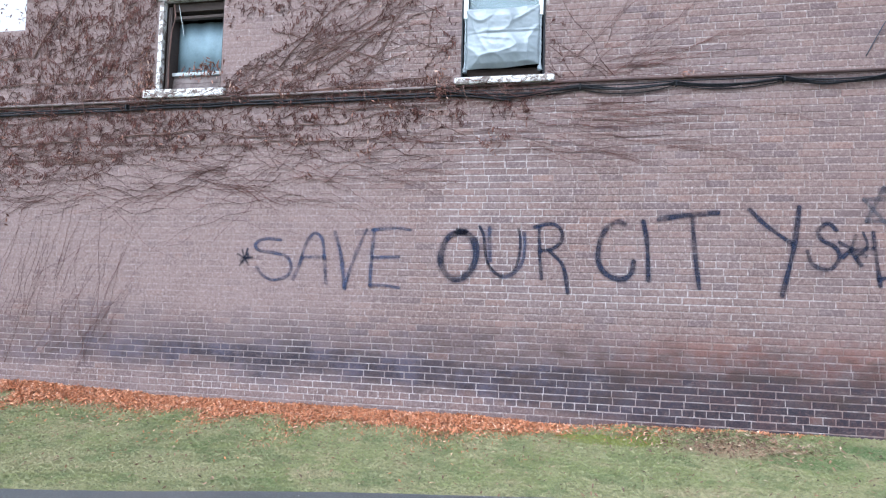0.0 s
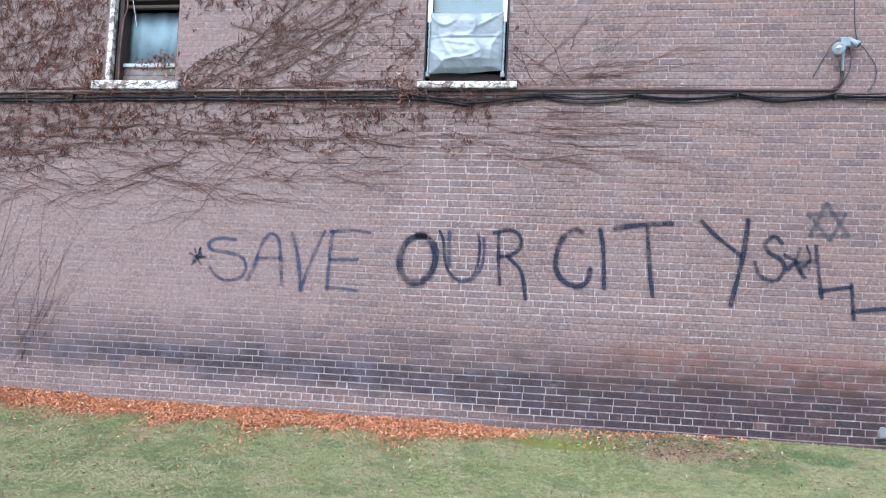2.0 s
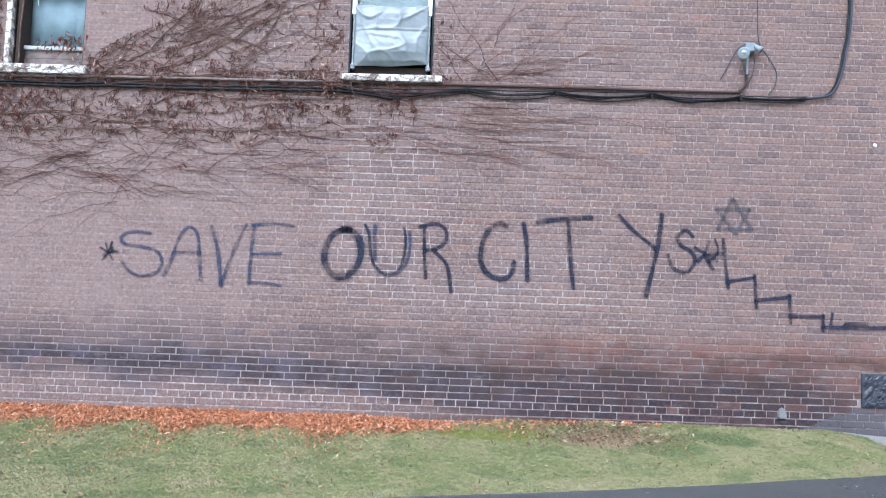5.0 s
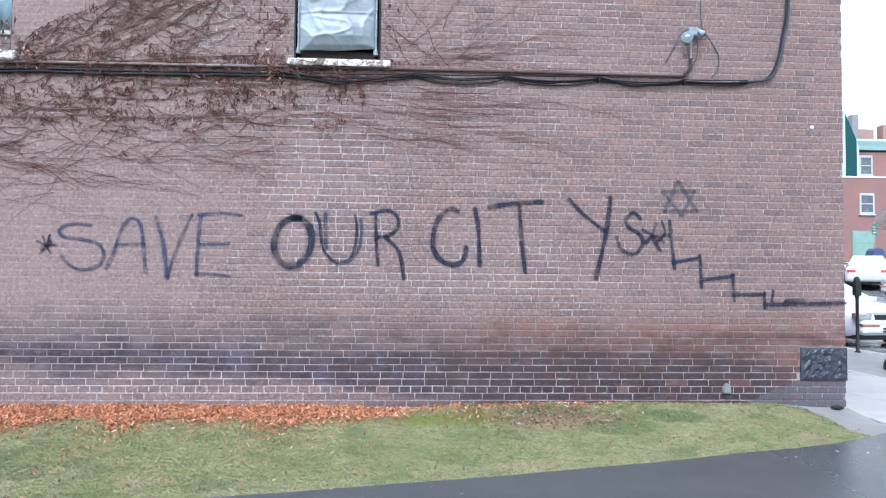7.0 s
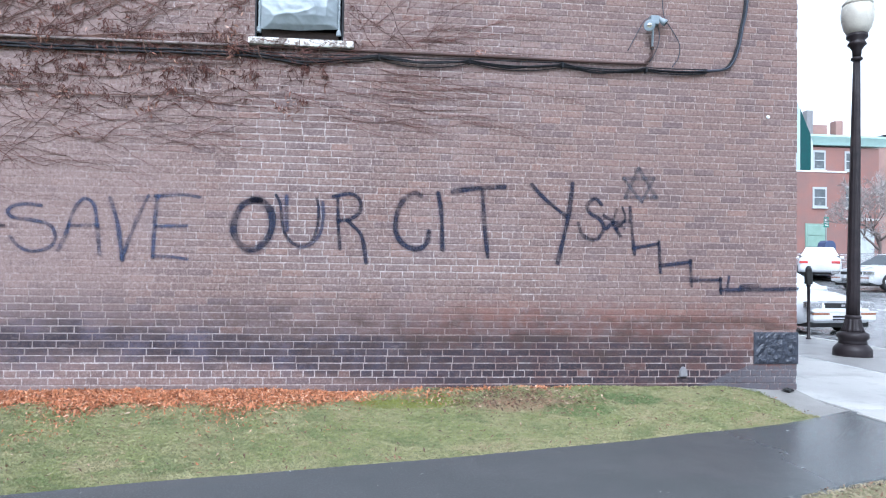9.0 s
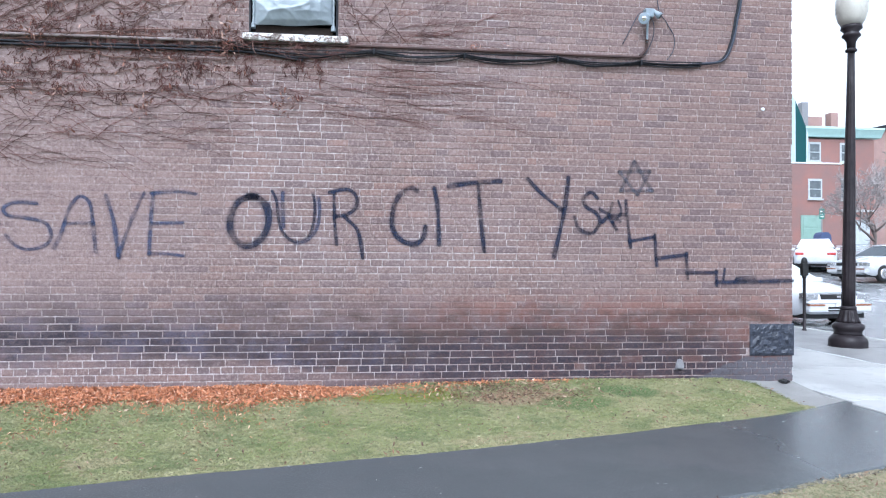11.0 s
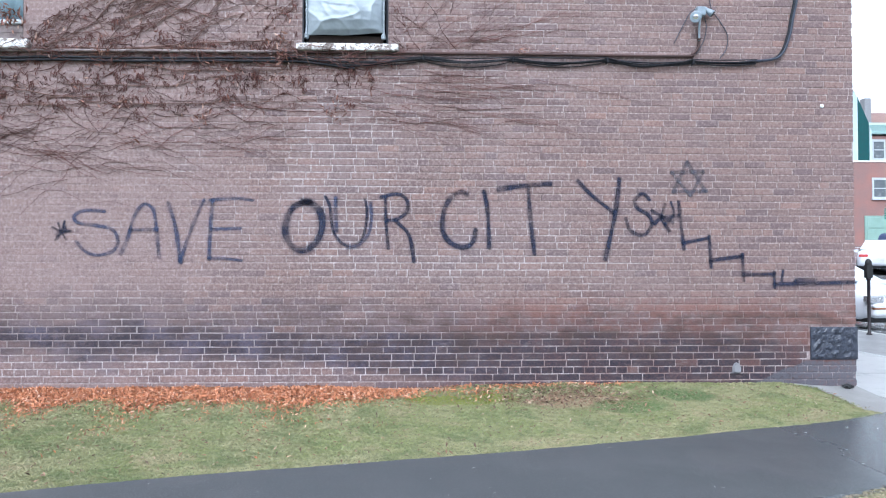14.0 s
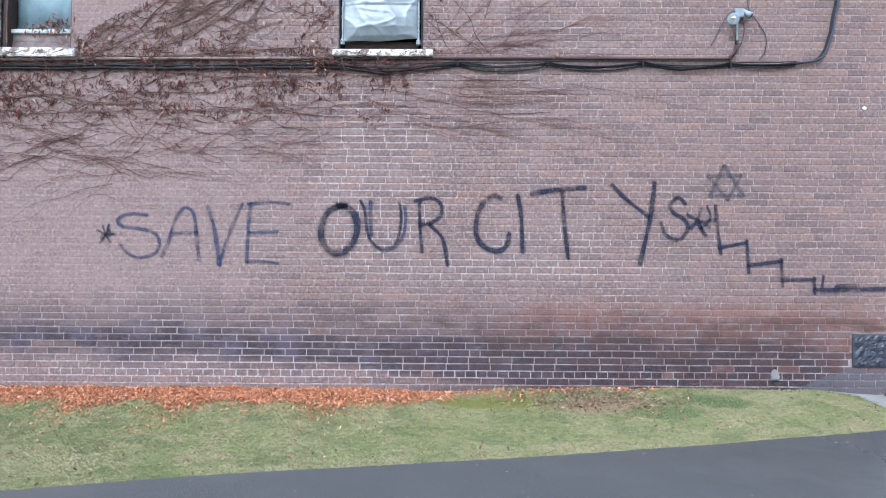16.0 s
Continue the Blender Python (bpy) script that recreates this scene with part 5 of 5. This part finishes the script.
for cx, cz, sx, sz, n in ((-1.33, 3.20, 0.05, 0.09, 70), (-0.80, 2.66, 0.05, 0.09, 45), (-2.71, 2.32, 0.03, 0.03, 9), (-3.94, 3.49, 0.11, 0.05, 150), (-4.72, 3.30, 0.09, 0.05, 70), (-4.66, 3.45, 0.06, 0.2, 80), (-3.62, 3.27, 0.08, 0.05, 30),
                          (-4.52, 2.53, 0.03, 0.03, 8), (-3.0, 3.22, 0.05, 0.06, 30), (-2.05, 2.6, 0.05, 0.06, 24), (-4.3, 2.8, 0.12, 0.1, 24), (-6.45, 1.85, 0.06, 0.05, 16), (1.0, 3.24, 0.05, 0.015, 10), (1.35, 3.30, 0.04, 0.02, 6)):
    for k in range(n):
        spots.append((cx + rng.normal(0, sx), -0.04 - 0.05 * rng.rand(), cz + rng.normal(0, sz), rng.uniform(0.016, 0.036), 1.2))
tagged(scatter("dry_leaf", spots, DRY_LEAF, "shrivelled brown leaves", "", vine), kind="stuff")


# ---- street corner: lamp, meter, awning ----
lamp = empty("street_lamp", "dark fluted street lamp with a pale globe on the pavement", "street lamp", at=(7.32, 3.06, -0.10))
lamp.rotation_euler = (0, radians(0.9), 0)
part("plinth", lathe([(0.262, 0), (0.268, 0.02), (0.268, 0.085), (0.258, 0.12), (0.232, 0.15), (0.200, 0.185)], 32), POST_PAINT, lamp, smooth=True)
part("base", lathe([(0.200, 0.185), (0.187, 0.215), (0.191, 0.245), (0.215, 0.27), (0.224, 0.295), (0.220, 0.325), (0.202, 0.35), (0.163, 0.37)], 40), POST_PAINT, lamp, smooth=True)
bm = lathe([(0.165, 0.37), (0.144, 0.41), (0.126, 0.46), (0.112, 0.52), (0.107, 0.56)], 72)
for v in bm.verts:
    a = math.atan2(v.co.y, v.co.x)
    k = 1 + 0.06 * math.cos(a * 12)
    v.co.x *= k
    v.co.y *= k
part("fluted_neck", bm, POST_PAINT, lamp, smooth=True)
part("collar", lathe([(0.101, 0.56), (0.114, 0.575), (0.114, 0.60), (0.096, 0.62)], 32), POST_PAINT, lamp, smooth=True)
bm = lathe([(0.093, 0.62), (0.091, 0.95), (0.083, 1.8), (0.071, 3.05), (0.057, 3.95), (0.048, 4.52)], 72)
for v in bm.verts:
    k = 1 + 0.03 * math.cos(math.atan2(v.co.y, v.co.x) * 12)
    v.co.x *= k
    v.co.y *= k
part("shaft", bm, POST_PAINT, lamp, smooth=True)
part("collar", lathe([(0.056, 4.52), (0.082, 4.535), (0.082, 4.56), (0.06, 4.58)], 28), POST_PAINT, lamp, smooth=True)
part("capital", lathe([(0.06, 4.58), (0.065, 4.68), (0.10, 4.74), (0.135, 4.77), (0.12, 4.80), (0.10, 4.83), (0.15, 4.88), (0.145, 4.93)], 28), POST_PAINT, lamp, smooth=True)
part("globe", lathe([(0.14, 4.93), (0.19, 5.02), (0.222, 5.14), (0.228, 5.26), (0.215, 5.35), (0.20, 5.38)], 32), GLOBE, lamp, "frosted globe", True)
part("cap", lathe([(0.206, 5.38), (0.215, 5.40), (0.15, 5.47), (0.06, 5.52), (0.03, 5.60), (0.005, 5.64)], 28), GLOBE, lamp, "", True)
part("bolt_plate", lathe([(0.275, -0.012), (0.275, 0.008), (0.26, 0.012)], 24), POST_PAINT, lamp, "dirty foot plate")

meter = empty("parking_meter", "dark parking meter on a thin post by the kerb", "parking meter", at=(8.23, 5.42, -0.10))
part("post", lathe([(0.05, 0), (0.045, 0.02), (0.030, 0.03), (0.028, 0.98), (0.04, 1.0), (0.04, 1.03)], 14), POST_PAINT, meter, smooth=True)
part("housing", box((-0.06, -0.05, 1.03), (0.06, 0.05, 1.27), 0.02), BLACK_TRIM, meter)
bm = bmesh.new()
bmesh.ops.create_uvsphere(bm, u_segments=16, v_segments=8, radius=0.085)
bmesh.ops.scale(bm, vec=(0.72, 0.6, 1.1), verts=bm.verts)
bmesh.ops.translate(bm, vec=(0, 0, 1.29), verts=bm.verts)
part("dome", bm, BLACK_TRIM, meter, "rounded dark glass dome", True)

# ---- cars ----
def car(paint, label, where, turn, glass):
    c = tagged(empty("car", label, "car", at=where), group="parked cars")
    c.rotation_euler = (0, 0, radians(turn))
    L = 4.55
    # body: stations along the length, each a rounded section
    side = [(0.0, 0.34, 0.66, 0.72), (0.06, 0.26, 0.75, 0.81), (0.35, 0.2, 0.84, 0.86), (1.25, 0.18, 0.98, 0.88), (1.5, 0.18, 1.0, 0.88), (2.9, 0.18, 1.0, 0.88), (3.6, 0.2, 1.02, 0.88), (4.3, 0.24, 1.0, 0.85), (4.5, 0.3, 0.84, 0.78), (L, 0.36, 0.7, 0.7)]
    bm = bmesh.new()
    rings = []
    for y, lo, hi, w in side:
        ring = []
        for px, pz in ((-0.86, 0), (-1, 0.12), (-1, 0.55), (-0.95, 0.85), (-0.78, 0.98), (-0.4, 1.0), (0, 1.01), (0.4, 1.0), (0.78, 0.98), (0.95, 0.85), (1, 0.55), (1, 0.12), (0.86, 0)):
            ring.append(bm.verts.new((px * w, y, lo + (hi - lo) * pz)))
        rings.append(ring)
    for a, b in zip(rings, rings[1:]):
        for i in range(len(a)):
            j = (i + 1) % len(a)
            bm.faces.new((a[i], a[j], b[j], b[i]))
    bm.faces.new(rings[0])
    bm.faces.new(rings[-1][::-1])
    bmesh.ops.recalc_face_normals(bm, faces=bm.faces)
    body = part("body", bm, paint, c, smooth=True)
    bm = bmesh.new()
    cab = [(1.25, 0.97, 0.80), (2.0, 1.36, 0.60), (2.5, 1.41, 0.58), (3.2, 1.38, 0.58), (3.95, 1.01, 0.76)]
    rings = [[bm.verts.new((s * w * k, y, z)) for s, k in ((-1, 1), (-0.5, 0.96), (0.5, 0.96), (1, 1))] + [bm.verts.new((s * 0.83, y, 0.88)) for s in (1, -1)] for y, z, w in cab]
    for a, b in zip(rings, rings[1:]):
        for i in range(6):
            bm.faces.new((a[i], a[(i + 1) % 6], b[(i + 1) % 6], b[i]))
    bmesh.ops.recalc_face_normals(bm, faces=bm.faces)
    part("glasshouse", bm, glass, c, "windscreen and side glass")
    part("roof", box((-0.58, 2.02, 1.37), (0.58, 3.2, 1.43), 0.03), paint, c)
    for s in (-1, 1):
        part("headlight", box((s * 0.70 - 0.19, -0.012, 0.59), (s * 0.70 + 0.17, 0.16, 0.74), 0.03), CHROME, c, "clear headlight")
        part("indicator", box((s * 0.62 - 0.22, -0.098, 0.455), (s * 0.62 + 0.20, 0.1, 0.50), 0.01), AMBER, c, "amber indicator")
        part("mirror", box((s * 0.95 - 0.09, 1.5, 0.93), (s * 0.95 + 0.09, 1.6, 1.05), 0.03), paint, c)
        for yy in (0.85, 3.55):
            wh = part("wheel", lathe([(0.2, -0.1), (0.29, -0.1), (0.315, -0.07), (0.315, 0.07), (0.29, 0.1), (0.2, 0.1)], 24), TYRE, c, "", True)
            wh.matrix_local = pose(s * 0.80, yy, 0.315, 0, 90, 0)
            part("rim", lathe([(0.19, -0.104), (0.2, 0.104), (0.12, 0.112), (0.03, 0.107)], 20), CHROME, wh, "", True)
    bumper = part("bumper", box((-0.84, -0.09, 0.32), (0.84, 0.2, 0.54), 0.05), paint, c)
    for z0, z1 in ((0.34, 0.375), (0.395, 0.44)):
        part("lower_intake", box((-0.34, -0.098, z0), (0.34, -0.08, z1), 0.006), BLACK_TRIM, bumper)
    part("rub_strip", box((-0.86, -0.094, 0.515), (0.86, 0.1, 0.53), 0.004), DULL_TRIM, bumper)
    part("bonnet_seam", box((-0.62, 0.02, 0.742), (0.62, 0.05, 0.752), 0.002), DULL_TRIM, c)
    part("grille", box((-0.46, -0.02, 0.60), (0.46, 0.12, 0.71), 0.02), BLACK_TRIM, c, "dark slatted grille")
    part("badge", box((-0.05, -0.028, 0.63), (0.05, -0.018, 0.68), 0.003), CHROME, c)
    part("number_plate", box((-0.16, -0.104, 0.44), (0.16, -0.092, 0.52), 0.004), PALE_BOARD, c)
    for s in (-1, 1):
        part("tail_light", box((s * 0.62 - 0.17, 4.46, 0.66), (s * 0.62 + 0.17, 4.56, 0.78), 0.02), RED_LENS, c, "red tail light")
    part("number_plate", box((-0.18, 4.552, 0.52), (0.18, 4.565, 0.62), 0.003), PALE_BOARD, c)
    part("skirt", box((-0.78, 0.05, 0.17), (0.78, 4.4, 0.30), 0.04), BLACK_TRIM, c, "dark underside")
    return c


car(CAR_WHITE, "white sedan parked at the kerb beyond the brick corner", (10.35, 7.35, road_z(7.5)), 8, SKY_GLASS)
car(CAR_WHITE, "white sedan parked farther up the street", (22.4, 25.2, road_z(23) + 0.02), 145, SKY_GLASS)
car(CAR_SILVER, "silver sedan standing crosswise up the street", (18.5, 17.8, road_z(18.3)), -78, DARK_GLASS)


# ---- far side of the street ----
def window_unit(parent, x, y, z0, z1, w, trim):
    win = part("window", box((x - w / 2 - 0.1, y - 0.06, z0 - 0.1), (x + w / 2 + 0.1, y + 0.02, z1 + 0.15)), trim, parent, "framed sash window")
    zm = (z0 + z1) / 2
    part("pane", box((x - w / 2 + 0.04, y - 0.075, zm + 0.04), (x + w / 2 - 0.04, y - 0.062, z1 - 0.04)), PANE, win)
    part("pane", box((x - w / 2 + 0.04, y - 0.075, z0 + 0.04), (x + w / 2 - 0.04, y - 0.062, zm - 0.04)), PANE, win)
    part("sill", box((x - w / 2 - 0.16, y - 0.16, z0 - 0.22), (x + w / 2 + 0.16, y - 0.0, z0 - 0.102)), trim, win)


far = empty("red_brick_house", "red brick street building with a teal cornice", "house", at=(-0.65, 0, 0))
part("wall", box((24, 48, 0.5), (44.7, 60, 12.0)), FAR_BRICK, far)
part("cornice", prism([(47.3, 12.95), (47.3, 12.78), (47.6, 12.4), (47.75, 12.15), (48.4, 12.15), (48.4, 12.95)], 37.2, 45.2, "x"), TEAL, far, "pale teal cornice")
part("roof", box((24, 48.4, 12.4), (44.7, 60, 12.74)), PALE_BOARD, far)
part("string_course", box((24, 47.9, 5.7), (44.7, 48.0, 5.9)), KERB, far)
for x in (36.15, 39.1, 42.05):
    window_unit(far, x, 48, 10.1, 11.55, 0.95, DULL_TRIM)
    if x < 40.7:
        window_unit(far, x - 0.8, 46.8, 6.75, 8.2, 1.05, DULL_TRIM)
    else:
        window_unit(far, x - 0.3, 48, 6.85, 8.5, 1.05, DULL_TRIM)
door = part("door", box((37.0, 46.7, 2.2), (38.9, 46.797, 5.25)), PALE_GREEN, far, "pale green garage door")
for k in range(3):
    part("panel", box((37.15, 46.66, 2.35 + k * 0.95), (38.75, 46.697, 3.2 + k * 0.95), 0.02), PALE_GREEN, door)
part("door", box((42.3, 47.9, 2.2), (44.2, 48.0, 5.0)), DULL_TRIM, far, "pale roller door")
part("bay", prism([(36.62, 15.0), (37.57, 12.80), (37.57, 9.76), (36.62, 9.76)], 46.9, 47.25), AWNING, far, "dark teal clad side of an upper bay")
for x0, x1, top in ((36.0, 36.3, 15.95), (36.32, 36.44, 15.5), (36.46, 36.60, 15.2), (37.59, 37.76, 12.55)):
    part("bay_board", prism([(x0, top), (x1, top - 2.3 * (x1 - x0)), (x1, 9.76), (x0, 9.76)], 46.86, 47.25), PALE_TEAL, far, "pale edge board")
part("bay_soffit", box((36.0, 46.84, 9.67), (37.78, 47.25, 9.755)), ROOM, far, "dark underside")
part("annex_wall", box((30, 46.8, 0.5), (40.7, 47.998, 9.62), 0.03), FAR_BRICK, far)
part("annex_capping", box((30, 46.74, 9.624), (40.76, 47.996, 9.74), 0.02), TRIM_WHITE, far, "pale ledge capping")
part("penthouse", box((40.1, 51, 12.75), (42.0, 54, 14.62)), PALE_BRICK, far)
part("chimney", box((42.5, 50.5, 12.75), (43.2, 51.3, 14.95), 0.04), PALE_BRICK, far)
part("chimney", box((39.55, 50.3, 12.75), (40.15, 50.95, 15.75), 0.04), VENT_METAL, far, "grey chimney")

far2 = empty("pale_brick_house", "pale brick building with a dark sloping roof behind a bare tree", "house", at=(5.6, 0, 0))
part("wall", prism([(45.6, 0.5), (70, 0.5), (70, 20), (45.6, 14.6)], 57, 66), PALE_BRICK, far2)
part("roof", prism([(45.2, 14.5), (70, 20.0), (70, 20.5), (45.2, 15.0)], 56.6, 66.4), ROOM, far2)
for x in (48.5, 52.5, 56.5):
    for z in (4.0, 8.0, 11.8):
        window_unit(far2, x, 57, z, z + 1.9, 1.3, DULL_TRIM)

hill = empty("far_row", "distant pale street buildings closing the street", "backdrop", kind="structure")
part("wall", box((-20, 120, 0), (160, 121, 9)), PALE_BRICK, hill)


def bare_tree(at, height, label, seed):
    """Trunk, limbs and fine twigs by repeated forking."""
    r = np.random.RandomState(seed)
    t = empty("tree", label, "tree", at=at)
    limbs, fine = [], []

    def grow(p, d, length, rad, depth):
        line = []
        q, u = Vector(p), Vector(d).normalized()
        n = 6
        for i in range(n + 1):
            line.append((tuple(q), max(0.009, rad * (1 - 0.45 * i / n))))
            u = (u + Vector(r.normal(0, 0.09, 3)) + Vector((0, 0, 0.03))).normalized()
            q = q + u * (length / n)
        (limbs if depth < 3 else fine).append(line)
        if depth < 7:
            for k in range(3 if depth < 6 else 2):
                w = (u + Vector(r.normal(0, 0.55, 3))).normalized()
                s = Vector(line[r.randint(3, n + 1)][0])
                grow(s, w, length * r.uniform(0.6, 0.8), rad * 0.52, depth + 1)

    grow((0, 0, -0.2), (-0.05, 0, 1), height * 0.3, height * 0.02, 0)
    for k in range(2):
        grow((0, 0, height * (0.14 + 0.07 * k)), (-0.9 + 0.3 * k, -0.2, 0.55), height * 0.3, height * 0.011, 1)
    V, F = tubes(limbs, 6)
    raw("trunk", V, F, BARK, t, "dark trunk and limbs", True)
    V, F = tubes(fine, 3)
    tagged(raw("crown", V, F, TWIG, t, "bare pale twigs"), kind="stuff")


bare_tree((30.4, 31.0, road_z(31)), 7.2, "bare leafless street tree", 3)

box_thing = empty("mailbox", "blue rounded mailbox beside parked cars", "mailbox", at=(32.35, 38.5, road_z(38.5)))
bm = prism([(-0.42, 0.25), (0.42, 0.25), (0.42, 0.9), (0.36, 1.12), (0.18, 1.28), (-0.18, 1.28), (-0.36, 1.12), (-0.42, 0.9)], -0.4, 0.4)
part("body", bm, BLUE_PAINT, box_thing)
for sx in (-0.34, 0.34):
    for sy in (-0.3, 0.3):
        part("leg", box((sx - 0.04, sy - 0.04, 0), (sx + 0.04, sy + 0.04, 0.25)), BLUE_PAINT, box_thing)

sign = empty("street_sign", "small green road sign on a thin grey post", "road sign", at=(34.8, 42.0, road_z(42)))
part("post", lathe([(0.04, 0), (0.04, 3.2)], 10), VENT_METAL, sign, smooth=True)
part("plate", box((-0.22, -0.06, 2.2), (0.22, -0.04, 3.0), 0.01), GREEN_SIGN, sign, "green plate with white bars")
for k in range(3):
    part("marking", box((-0.13, -0.075, 2.34 + 0.2 * k), (0.14 - 0.1 * (k % 2), -0.063, 2.40 + 0.2 * k)), TRIM_WHITE, sign)


# ---- the bricks ----
def lay_bricks():
    base = {}
    many_v, many_f = [], []
    singles = 0
    for n, (x, z, w, k) in enumerate(courses()):
        near = -0.75 < x < 1.75 and 0.72 < z < 1.98
        key = round(w / 0.004)
        V, F = brick_mesh(key * 0.004, COURSE - 0.0105, n)
        if near and singles < 300:
            if key not in base:
                me = bpy.data.meshes.new("brick")
                me.from_pydata(V, [], F)
                me.materials.append(BRICK)
                base[key] = me
            o = new("brick", base[key])
            o.parent = building
            o.location = (x, 0.0, z)
            singles += 1
        else:
            dy = 0.0022 * noise.noise(Vector((x * 3.1, z * 9.7, n * 0.37)))
            b = len(many_v)
            # worn and smeared nearly flush over the rear half
            smear = float(np.interp(x, [-3.0, -0.8], [1, 0])) * float(np.interp(z, [0.7, 1.05], [0, 1]))
            proud = (1 - 0.47 * smear) * (0.92 + 0.35 * noise.noise(Vector((x * 1.7, z * 1.7, 4))))
            dy *= proud
            many_v.extend((x + p, (q * proud if q < 0 else q) + dy, z + r) for p, q, r in V)
            many_f.extend(tuple(b + i for i in f) for f in F)
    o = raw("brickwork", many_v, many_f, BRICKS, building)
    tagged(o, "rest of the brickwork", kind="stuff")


lay_bricks()
